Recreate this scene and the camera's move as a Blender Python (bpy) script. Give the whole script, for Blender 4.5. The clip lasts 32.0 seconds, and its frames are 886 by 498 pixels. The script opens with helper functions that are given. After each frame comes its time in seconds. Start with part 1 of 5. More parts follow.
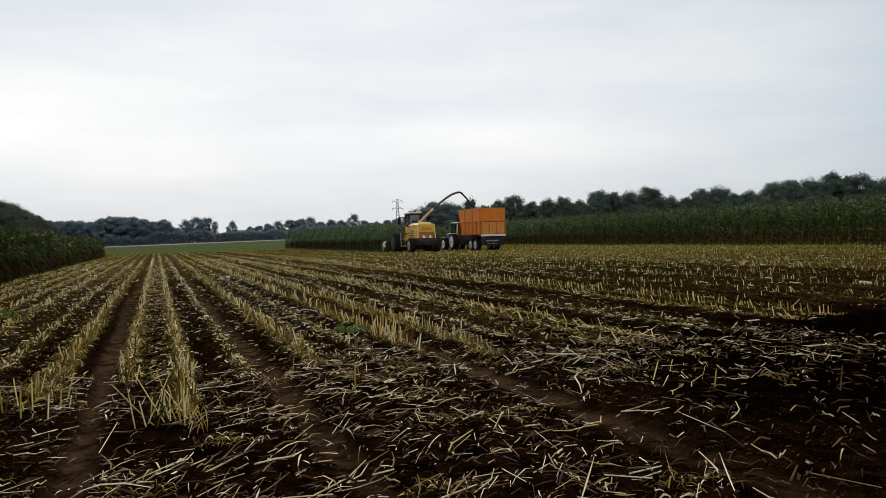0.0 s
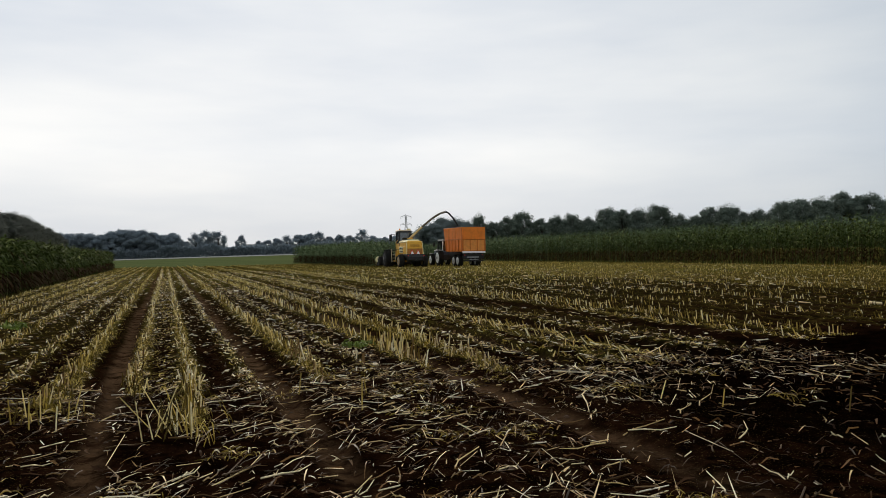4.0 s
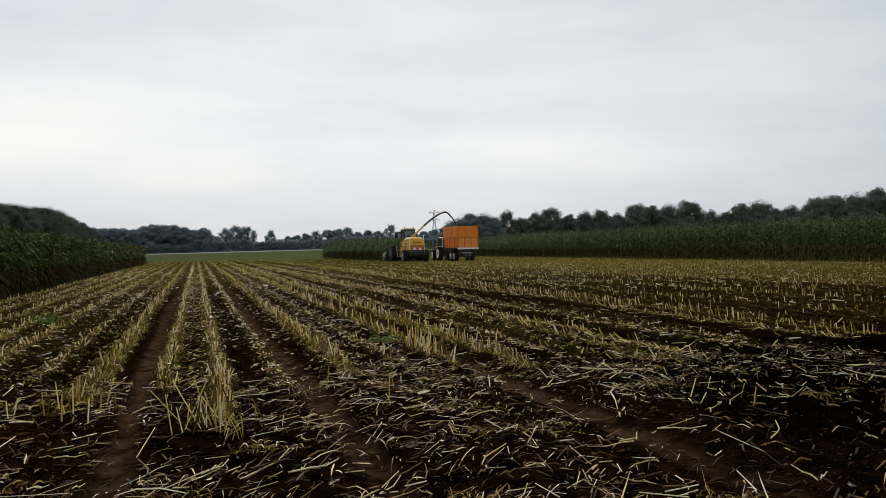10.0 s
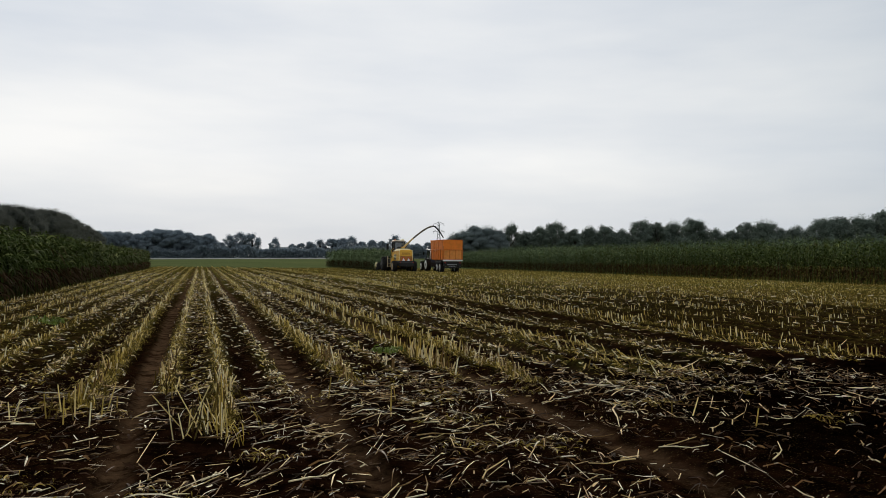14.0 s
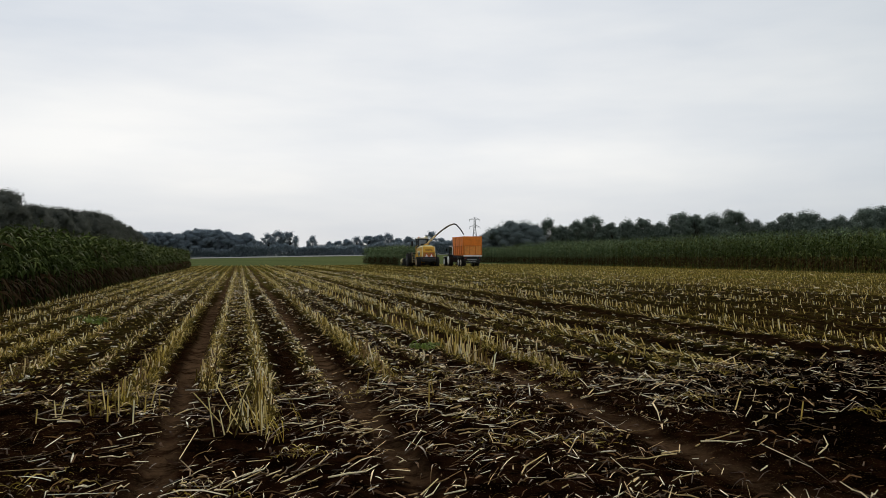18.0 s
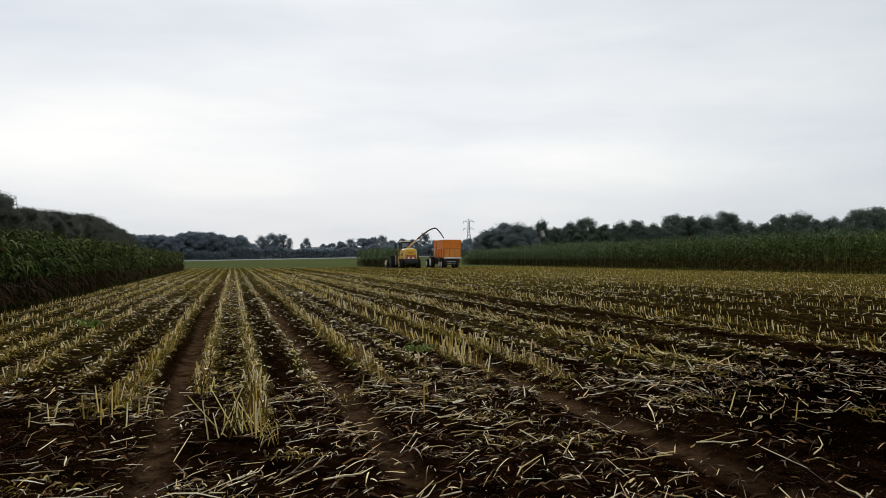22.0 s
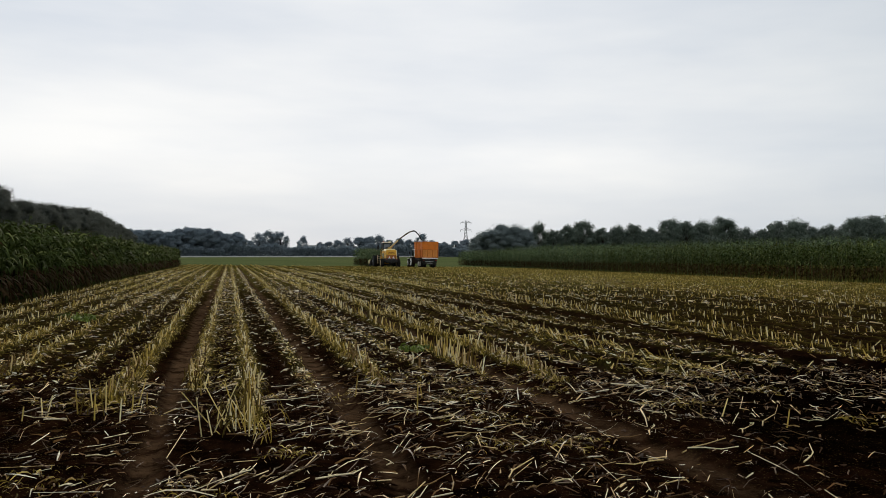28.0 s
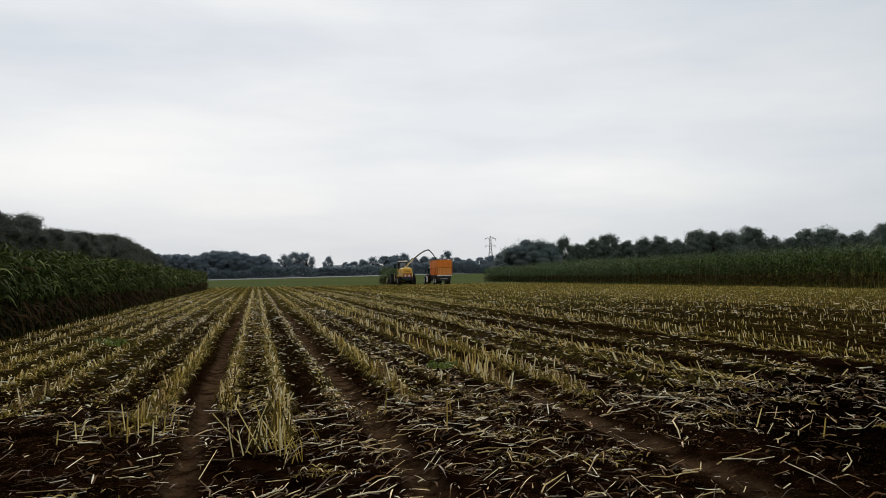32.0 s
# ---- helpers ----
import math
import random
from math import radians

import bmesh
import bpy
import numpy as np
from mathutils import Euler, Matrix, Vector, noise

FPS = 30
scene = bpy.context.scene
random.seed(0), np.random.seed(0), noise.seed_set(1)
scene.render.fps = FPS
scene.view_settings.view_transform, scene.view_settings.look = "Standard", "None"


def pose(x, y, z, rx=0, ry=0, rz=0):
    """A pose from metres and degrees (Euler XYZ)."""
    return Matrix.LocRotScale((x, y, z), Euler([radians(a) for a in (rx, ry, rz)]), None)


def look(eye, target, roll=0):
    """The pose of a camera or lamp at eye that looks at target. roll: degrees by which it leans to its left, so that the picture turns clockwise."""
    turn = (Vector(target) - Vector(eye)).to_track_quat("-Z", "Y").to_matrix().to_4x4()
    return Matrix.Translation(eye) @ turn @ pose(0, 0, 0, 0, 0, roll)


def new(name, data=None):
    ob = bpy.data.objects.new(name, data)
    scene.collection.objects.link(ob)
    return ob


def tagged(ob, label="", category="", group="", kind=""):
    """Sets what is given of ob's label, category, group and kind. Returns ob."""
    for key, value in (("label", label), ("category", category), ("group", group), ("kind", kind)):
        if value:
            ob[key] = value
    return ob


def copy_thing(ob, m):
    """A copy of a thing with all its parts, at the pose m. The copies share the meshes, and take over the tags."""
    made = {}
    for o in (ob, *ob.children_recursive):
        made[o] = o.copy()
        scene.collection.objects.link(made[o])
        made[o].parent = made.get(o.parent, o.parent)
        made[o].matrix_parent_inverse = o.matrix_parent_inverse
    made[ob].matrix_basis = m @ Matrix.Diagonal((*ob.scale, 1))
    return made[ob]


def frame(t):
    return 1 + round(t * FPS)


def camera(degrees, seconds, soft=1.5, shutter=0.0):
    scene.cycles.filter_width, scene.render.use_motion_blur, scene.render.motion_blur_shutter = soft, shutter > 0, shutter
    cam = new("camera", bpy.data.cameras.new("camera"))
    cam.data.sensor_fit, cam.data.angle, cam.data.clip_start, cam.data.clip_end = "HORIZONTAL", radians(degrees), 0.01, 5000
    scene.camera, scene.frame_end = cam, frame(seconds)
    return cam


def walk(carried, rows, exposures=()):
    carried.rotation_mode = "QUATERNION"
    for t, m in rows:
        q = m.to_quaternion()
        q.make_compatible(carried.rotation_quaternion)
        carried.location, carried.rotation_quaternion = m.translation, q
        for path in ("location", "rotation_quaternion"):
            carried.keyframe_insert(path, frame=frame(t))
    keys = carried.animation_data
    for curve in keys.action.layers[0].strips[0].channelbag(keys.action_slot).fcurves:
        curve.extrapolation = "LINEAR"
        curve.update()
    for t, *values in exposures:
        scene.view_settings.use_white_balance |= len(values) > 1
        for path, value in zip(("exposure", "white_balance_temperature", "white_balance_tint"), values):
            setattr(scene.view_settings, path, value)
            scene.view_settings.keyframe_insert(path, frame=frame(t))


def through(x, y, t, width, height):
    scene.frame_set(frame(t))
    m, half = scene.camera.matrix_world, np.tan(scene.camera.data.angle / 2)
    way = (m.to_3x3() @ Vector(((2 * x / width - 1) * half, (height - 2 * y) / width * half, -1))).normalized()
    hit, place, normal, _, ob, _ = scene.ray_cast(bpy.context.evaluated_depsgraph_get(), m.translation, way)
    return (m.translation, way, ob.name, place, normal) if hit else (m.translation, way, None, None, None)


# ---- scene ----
cam = camera(56.23, 32.0, 0.8)
PATH = [
    (0.0, pose(0.001, -0.001, 1.500, 89.130, 1.500, -19.080)),
    (0.5, pose(-0.007, -0.012, 1.506, 89.614, 1.366, -19.220)),
    (1.0, pose(-0.005, -0.016, 1.506, 89.566, 1.140, -19.125)),
    (1.5, pose(-0.006, -0.016, 1.503, 89.910, 1.086, -19.197)),
    (2.0, pose(-0.006, -0.017, 1.506, 90.260, 1.206, -18.946)),
    (2.5, pose(-0.005, -0.015, 1.502, 89.814, 1.110, -18.829)),
    (3.0, pose(-0.002, -0.020, 1.501, 90.128, 1.018, -18.597)),
    (3.5, pose(-0.003, -0.017, 1.501, 90.101, 1.036, -18.636)),
    (5.5, pose(-0.011, -0.021, 1.507, 91.302, 0.589, -17.870)),
    (6.0, pose(-0.009, -0.027, 1.509, 91.433, 0.572, -17.959)),
    (6.5, pose(-0.012, -0.027, 1.510, 91.504, 0.363, -17.880)),
    (7.0, pose(-0.017, -0.027, 1.502, 91.760, 0.436, -17.966)),
    (7.5, pose(-0.011, -0.030, 1.503, 91.459, 0.888, -17.612)),
    (8.0, pose(-0.008, -0.013, 1.506, 91.010, 0.883, -17.492)),
    (8.5, pose(-0.005, -0.008, 1.508, 90.970, 0.804, -17.364)),
    (9.0, pose(-0.012, -0.008, 1.510, 91.180, 0.738, -17.446)),
    (9.5, pose(0.002, -0.005, 1.503, 90.707, 0.776, -16.576)),
    (10.0, pose(0.004, 0.001, 1.501, 89.982, 0.746, -16.572)),
    (10.5, pose(-0.003, 0.004, 1.503, 90.093, 0.741, -16.499)),
    (11.0, pose(-0.004, 0.003, 1.503, 90.749, 0.477, -16.256)),
    (11.5, pose(-0.011, -0.003, 1.497, 90.592, 0.411, -16.335)),
    (12.0, pose(-0.005, -0.010, 1.505, 90.801, 0.135, -16.386)),
    (12.5, pose(-0.002, -0.014, 1.500, 90.850, -0.352, -17.450)),
    (13.0, pose(-0.004, -0.014, 1.504, 90.629, 0.002, -17.434)),
    (13.5, pose(-0.006, -0.009, 1.505, 90.540, -0.566, -16.703)),
    (14.0, pose(-0.014, -0.004, 1.508, 90.785, -0.687, -16.320)),
    (14.5, pose(-0.014, -0.003, 1.504, 91.039, -0.783, -15.939)),
    (16.5, pose(-0.021, 0.007, 1.497, 90.456, -1.095, -13.516)),
    (17.0, pose(-0.022, 0.007, 1.501, 90.850, -1.240, -13.472)),
    (17.5, pose(-0.028, 0.007, 1.502, 91.887, -1.138, -13.757)),
    (18.0, pose(-0.004, 0.015, 1.504, 90.475, 0.105, -13.805)),
    (18.5, pose(-0.015, 0.016, 1.498, 91.604, -0.606, -14.656)),
    (19.0, pose(-0.016, 0.020, 1.497, 89.975, -0.097, -13.425)),
    (19.5, pose(-0.009, 0.028, 1.493, 90.970, 0.462, -12.886)),
    (20.0, pose(-0.006, 0.033, 1.488, 90.484, -0.272, -13.910)),
    (20.5, pose(0.001, 0.034, 1.494, 90.353, 0.169, -14.040)),
    (21.0, pose(-0.004, 0.038, 1.499, 90.414, -0.060, -14.660)),
    (21.5, pose(-0.010, 0.031, 1.496, 90.483, 0.462, -14.284)),
    (22.0, pose(-0.007, 0.027, 1.498, 90.621, 0.242, -14.216)),
    (22.5, pose(-0.009, 0.027, 1.495, 90.771, 0.361, -13.848)),
    (23.0, pose(-0.003, 0.032, 1.496, 90.395, 0.279, -14.043)),
    (23.5, pose(-0.006, 0.032, 1.494, 90.684, 0.249, -13.863)),
    (24.0, pose(-0.005, 0.033, 1.494, 90.511, 0.222, -13.954)),
    (24.5, pose(-0.000, 0.034, 1.499, 90.444, 0.062, -14.081)),
    (25.0, pose(-0.004, 0.032, 1.492, 90.511, -0.159, -14.144)),
    (25.5, pose(0.002, 0.037, 1.508, 90.453, -0.986, -16.243)),
    (27.5, pose(-0.015, 0.004, 1.513, 90.789, 0.205, -14.005)),
    (28.0, pose(-0.008, 0.004, 1.509, 90.658, -0.806, -14.451)),
    (28.5, pose(-0.006, 0.005, 1.517, 91.277, -1.157, -13.784)),
    (29.0, pose(-0.011, 0.008, 1.512, 91.707, -0.211, -13.982)),
    (29.5, pose(-0.004, 0.004, 1.504, 91.839, -0.050, -13.645)),
    (30.0, pose(-0.011, 0.006, 1.504, 91.618, 0.159, -13.459)),
    (30.5, pose(-0.008, 0.005, 1.500, 91.490, 0.508, -13.213)),
    (31.0, pose(-0.010, 0.007, 1.503, 91.517, 0.687, -12.965)),
    (31.5, pose(-0.007, 0.005, 1.501, 91.537, 0.690, -12.854)),
    (32.0, pose(-0.014, 0.004, 1.495, 91.832, 0.651, -12.698)),
]
walk(cam, PATH, [(0.0, 0.04), (3.5, 0.02), (6.0, -0.03), (14.5, -0.05), (18.0, -0.04), (19.5, 0.04), (25.5, 0.04), (28.0, 0.0), (30.0, -0.05), (32.0, -0.05)])

# ---- light: an overcast morning ----
world = bpy.data.worlds.new("overcast_sky")
scene.world = world
world.use_nodes = True
wn, wl = world.node_tree.nodes, world.node_tree.links
wn.clear()
SUN_EL, SUN_AZ = 20.0, 4.0


def wnode(kind, **values):
    n = wn.new(kind)
    for key, value in values.items():
        n.inputs[key].default_value = value
    return n


w_out = wn.new("ShaderNodeOutputWorld")
w_sky = wn.new("ShaderNodeTexSky")
w_sky.sky_type, w_sky.sun_disc = "NISHITA", False
w_sky.sun_elevation, w_sky.sun_rotation = radians(SUN_EL), radians(SUN_AZ)
w_coord = wn.new("ShaderNodeTexCoord")
w_map = wn.new("ShaderNodeMapping")
w_map.inputs["Scale"].default_value = (1.0, 1.0, 5.0)
w_cloud = wnode("ShaderNodeTexNoise", Scale=1.7, Detail=5.0, Roughness=0.5)
w_ramp = wn.new("ShaderNodeValToRGB")
w_ramp.color_ramp.elements[0].position, w_ramp.color_ramp.elements[0].color = 0.3, (0.63, 0.685, 0.765, 1)
w_ramp.color_ramp.elements[1].position, w_ramp.color_ramp.elements[1].color = 0.72, (0.945, 0.945, 0.935, 1)
w_sep = wn.new("ShaderNodeSeparateXYZ")
w_grad = wn.new("ShaderNodeMapRange")
for key, value in (("From Min", 0.0), ("From Max", 0.12), ("To Min", 0.84), ("To Max", 1.0)):
    w_grad.inputs[key].default_value = value
w_mul = wn.new("ShaderNodeMixRGB")
w_mul.blend_type, w_mul.inputs[0].default_value = "MULTIPLY", 1.0
# the cloud is brightest round the hidden sun
w_dot = wn.new("ShaderNodeVectorMath")
w_dot.operation = "DOT_PRODUCT"
w_dot.inputs[1].default_value = (math.sin(radians(3)) * math.cos(radians(8)), math.cos(radians(3)) * math.cos(radians(8)), math.sin(radians(8)))
w_glow = wn.new("ShaderNodeValToRGB")
w_glow.color_ramp.elements[0].position, w_glow.color_ramp.elements[0].color = 0.0, (0.63, 0.64, 0.63, 1)
w_glow.color_ramp.elements[1].position, w_glow.color_ramp.elements[1].color = 0.97, (1, 1, 1, 1)
w_dim = w_glow.color_ramp.elements.new(0.70)
w_dim.color = (0.74, 0.775, 0.80, 1)
w_veil = wn.new("ShaderNodeMixRGB")
w_veil.blend_type, w_veil.inputs[0].default_value = "MULTIPLY", 1.0
w_bg1 = wn.new("ShaderNodeBackground")
w_bg1.inputs["Strength"].default_value = 1.02
w_bg2 = wn.new("ShaderNodeBackground")
w_bg2.inputs["Strength"].default_value = 0.001
w_add = wn.new("ShaderNodeAddShader")
wl.new(w_coord.outputs["Generated"], w_map.inputs["Vector"])
wl.new(w_map.outputs["Vector"], w_cloud.inputs["Vector"])
wl.new(w_cloud.outputs["Fac"], w_ramp.inputs["Fac"])
wl.new(w_coord.outputs["Generated"], w_sep.inputs["Vector"])
wl.new(w_sep.outputs["Z"], w_grad.inputs["Value"])
wl.new(w_ramp.outputs["Color"], w_mul.inputs[1])
wl.new(w_grad.outputs["Result"], w_mul.inputs[2])
wl.new(w_coord.outputs["Generated"], w_dot.inputs[0])
wl.new(w_dot.outputs["Value"], w_glow.inputs["Fac"])
wl.new(w_mul.outputs["Color"], w_veil.inputs[1])
wl.new(w_glow.outputs["Color"], w_veil.inputs[2])
wl.new(w_veil.outputs["Color"], w_bg1.inputs["Color"])
wl.new(w_sky.outputs["Color"], w_bg2.inputs["Color"])
wl.new(w_bg1.outputs["Background"], w_add.inputs[0])
wl.new(w_bg2.outputs["Background"], w_add.inputs[1])
wl.new(w_add.outputs["Shader"], w_out.inputs["Surface"])

sun_data = bpy.data.lights.new("sun", "SUN")
sun_data.energy, sun_data.angle, sun_data.color = 1.3, radians(18), (1.0, 0.88, 0.72)
sun = new("sun", sun_data)
_se, _sa = radians(SUN_EL), radians(SUN_AZ)
sun.matrix_basis = look((0, 0, 60), Vector((0, 0, 60)) - Vector((math.sin(_sa) * math.cos(_se), math.cos(_sa) * math.cos(_se), math.sin(_se))))

# ---- materials ----


class Mat:
    """A small builder of node materials."""

    def __init__(self, name, rough=0.7, metal=0.0, spec=0.4):
        self.m = bpy.data.materials.new(name)
        self.m.use_nodes = True
        self.t = self.m.node_tree
        self.b = self.t.nodes["Principled BSDF"]
        self.b.inputs["Roughness"].default_value = rough
        self.b.inputs["Metallic"].default_value = metal
        self.b.inputs["Specular IOR Level"].default_value = spec

    def node(self, kind, **values):
        n = self.t.nodes.new(kind)
        for key, value in values.items():
            n.inputs[key].default_value = value
        return n

    def link(self, a, b):
        self.t.links.new(a, b)

    def pos(self):
        return self.t.nodes.new("ShaderNodeTexCoord").outputs["Object"]

    def noise(self, scale, detail=4.0, rough=0.55, vector=None):
        n = self.node("ShaderNodeTexNoise", Scale=scale, Detail=detail, Roughness=rough)
        self.link(vector or self.pos(), n.inputs["Vector"])
        return n.outputs["Fac"]

    def ramp(self, fac, stops):
        r = self.t.nodes.new("ShaderNodeValToRGB")
        e = r.color_ramp.elements
        while len(e) < len(stops):
            e.new(0.5)
        for el, (p, c) in zip(e, stops):
            el.position, el.color = p, (*c, 1)
        self.link(fac, r.inputs["Fac"])
        return r.outputs["Color"]

    def mix(self, fac, a, b, mode="MIX"):
        n = self.t.nodes.new("ShaderNodeMixRGB")
        n.blend_type = mode
        for slot, value in ((0, fac), (1, a), (2, b)):
            if isinstance(value, (int, float)):
                n.inputs[slot].default_value = value
            elif isinstance(value, tuple):
                n.inputs[slot].default_value = (*value, 1)
            else:
                self.link(value, n.inputs[slot])
        return n.outputs["Color"]

    def bump(self, height, strength, distance):
        n = self.node("ShaderNodeBump", Strength=strength, Distance=distance)
        self.link(height, n.inputs["Height"])
        self.link(n.outputs["Normal"], self.b.inputs["Normal"])

    def colour(self, c):
        if isinstance(c, tuple):
            self.b.inputs["Base Color"].default_value = (*c, 1)
        else:
            self.link(c, self.b.inputs["Base Color"])
        return self

    def attribute(self, name):
        n = self.t.nodes.new("ShaderNodeAttribute")
        n.attribute_name = name
        return n.outputs["Fac"]

    def island(self):
        return self.t.nodes.new("ShaderNodeNewGeometry").outputs["Random Per Island"]

    def shine(self, fac, lo, hi):
        n = self.node("ShaderNodeMapRange")
        n.inputs["To Min"].default_value, n.inputs["To Max"].default_value = lo, hi
        self.link(fac, n.inputs["Value"])
        self.link(n.outputs["Result"], self.b.inputs["Roughness"])


def painted(name, c, rough=0.45, dirt=(0.05, 0.04, 0.03), amount=0.5, metal=0.0):
    """Worn, dusty paint."""
    k = Mat(name, rough, metal)
    d = k.noise(1.6, 6, 0.65)
    fine = k.noise(24, 3)
    mask = k.ramp(d, [(0.45, (0, 0, 0)), (0.8, (amount,) * 3)])
    light = tuple(min(1, v * 1.12) for v in c)
    base = k.mix(fine, c, light)
    k.colour(k.mix(mask, base, dirt))
    k.shine(d, rough - 0.1, rough + 0.3)
    k.bump(fine, 0.08, 0.01)
    return k.m


def make_soil():
    k = Mat("damp_soil", 1.0, 0, 0.0)
    big, mid, fine = k.noise(0.35, 4), k.noise(5.0, 5), k.noise(38.0, 4, 0.7)
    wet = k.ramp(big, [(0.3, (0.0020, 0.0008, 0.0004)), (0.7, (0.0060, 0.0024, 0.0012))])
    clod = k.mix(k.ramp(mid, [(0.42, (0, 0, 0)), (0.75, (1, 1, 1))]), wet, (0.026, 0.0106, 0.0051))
    pale = k.mix(k.mix(0.5, fine, k.noise(9.0, 5, 0.7)), (0.008, 0.0040, 0.0020), (0.205, 0.121, 0.064))
    chaff = k.ramp(k.noise(60.0, 2, 0.5), [(0.62, (0, 0, 0)), (0.70, (0.6, 0.6, 0.6))])
    worn = k.ramp(k.noise(3.6, 5, 0.7), [(0.40, (0.16, 0.16, 0.16)), (0.56, (1, 1, 1))])
    soil = k.mix(k.mix(1.0, worn, k.attribute("lane"), "MULTIPLY"), clod, pale)
    # multiplies the soil down where vignetting is put into its colour
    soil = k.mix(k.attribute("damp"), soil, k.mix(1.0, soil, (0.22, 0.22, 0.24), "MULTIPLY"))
    green = k.ramp(k.noise(0.09, 3), [(0.42, (0, 0, 0)), (0.6, (1, 1, 1))])
    cover = k.mix(fine, (0.050, 0.041, 0.0085), k.mix(green, (0.43, 0.335, 0.070), (0.31, 0.285, 0.056)))
    patch = k.ramp(k.noise(7.0, 5, 0.7), [(0.36, (0, 0, 0)), (0.62, (1, 1, 1))])
    soil = k.mix(k.mix(1.0, patch, k.attribute("mat"), "MULTIPLY"), soil, cover)
    k.colour(k.mix(k.mix(1.0, chaff, k.attribute("litter"), "MULTIPLY"), soil, (0.20, 0.14, 0.055)))
    k.bump(k.mix(0.4, k.noise(14.0, 5, 0.65), fine), 1.0, 0.07)
    return k.m


def make_straw(name, stops, rough=0.55):
    k = Mat(name, rough, 0, 0.1)
    c = k.ramp(k.island(), stops)
    fine = k.noise(45.0, 3)
    k.colour(k.mix(k.ramp(fine, [(0.4, (0, 0, 0)), (0.75, (0.22, 0.22, 0.22))]), c, (0.07, 0.045, 0.02)))
    k.bump(fine, 0.2, 0.004)
    return k.m


def make_leaf(name, stops, rough=0.5, through=0.12, gloss=0.03):
    k = Mat(name, rough, 0, gloss)
    c = k.ramp(k.island(), stops)
    big = k.noise(0.12, 3)
    c = k.mix(k.ramp(big, [(0.3, (0, 0, 0)), (0.7, (0.5, 0.5, 0.5))]), c, k.mix(0.6, c, (0.055, 0.06, 0.022)))
    k.colour(c)
    tr = k.t.nodes.new("ShaderNodeBsdfTranslucent")
    k.link(c, tr.inputs["Color"])
    mx = k.node("ShaderNodeMixShader", Fac=through)
    k.link(k.b.outputs["BSDF"], mx.inputs[1])
    k.link(tr.outputs["BSDF"], mx.inputs[2])
    k.link(mx.outputs["Shader"], k.t.nodes["Material Output"].inputs["Surface"])
    return k.m


def make_grass():
    k = Mat("short_grass", 0.95, 0, 0.0)
    far = k.noise(0.02, 4)
    fine = k.noise(1.5, 5, 0.7)
    c = k.ramp(far, [(0.35, (0.095, 0.122, 0.048)), (0.65, (0.135, 0.150, 0.062))])
    k.colour(k.mix(k.ramp(fine, [(0.4, (0, 0, 0)), (0.7, (0.5, 0.5, 0.5))]), c, (0.035, 0.05, 0.016)))
    k.bump(fine, 0.6, 0.05)
    return k.m


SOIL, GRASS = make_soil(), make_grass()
STUB = make_straw("stubble_stalk", [(0.0, (0.04, 0.027, 0.005)), (0.32, (0.20, 0.130, 0.019)), (0.52, (0.66, 0.465, 0.105)), (0.70, (0.97, 0.77, 0.33)), (1.0, (0.98, 0.90, 0.60))])
STUB_FAR = make_straw("stubble_stalk_far", [(0.0, (0.10, 0.070, 0.012)), (0.32, (0.34, 0.245, 0.045)), (0.58, (0.66, 0.50, 0.12)), (1.0, (0.96, 0.80, 0.36))])
STRAW = make_straw("lying_straw", [(0.0, (0.020, 0.011, 0.004)), (0.44, (0.105, 0.052, 0.017)), (0.60, (0.34, 0.20, 0.075)), (0.72, (0.97, 0.71, 0.35)), (0.85, (0.99, 0.86, 0.58)), (1.0, (0.99, 0.92, 0.76))])
LEAF_LITTER = make_straw("dead_leaf_litter", [(0.0, (0.018, 0.0072, 0.0032)), (0.6, (0.062, 0.0264, 0.0095)), (1.0, (0.19, 0.095, 0.030))], 0.8)
ROWLEAF = make_leaf("row_undergrowth", [(0.0, (0.0537, 0.0352, 0.0054)), (0.45, (0.1967, 0.1308, 0.0184)), (0.8, (0.4771, 0.3355, 0.0541)), (1.0, (0.9540, 0.7391, 0.2599))], 0.7)
WEED = make_leaf("weed_leaf", [(0.0, (0.0704, 0.0978, 0.0127)), (1.0, (0.1720, 0.2351, 0.0348))], 0.55)
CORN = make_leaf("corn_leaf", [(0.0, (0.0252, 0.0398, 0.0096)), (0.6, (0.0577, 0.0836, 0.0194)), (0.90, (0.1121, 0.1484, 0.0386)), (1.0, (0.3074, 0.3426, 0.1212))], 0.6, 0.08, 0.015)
# paler copy of the maize leaf with distance haze mixed into its green
CORN_HAZED = make_leaf("far_corn_leaf", [(0.0, (0.0684, 0.1064, 0.0532)), (0.6, (0.1322, 0.1874, 0.0896)), (0.90, (0.2006, 0.2684, 0.1288)), (1.0, (0.3426, 0.4050, 0.2100))], 0.6, 0.1, 0.01)
CORN_DRY = make_leaf("corn_dry_leaf", [(0.0, (0.026, 0.014, 0.007)), (1.0, (0.085, 0.046, 0.022))], 0.8)
TASSEL = make_leaf("corn_tassel", [(0.0, (0.06, 0.055, 0.025)), (1.0, (0.11, 0.10, 0.05))], 0.8)
# tree leaves with haze painted into the colour, paler and bluer further off
HAZED_OAK = make_leaf("oak_leaf", [(0.0, (0.1146, 0.1474, 0.1296)), (0.7, (0.1605, 0.2030, 0.1730)), (1.0, (0.2177, 0.2643, 0.2102))], 0.6, 0.25)
HAZED_DOME_LEAF = make_leaf("hazy_leaf", [(0.0, (0.1953, 0.2396, 0.2472)), (0.7, (0.2550, 0.3071, 0.3176)), (1.0, (0.3124, 0.3645, 0.3645))], 0.7, 0.5)
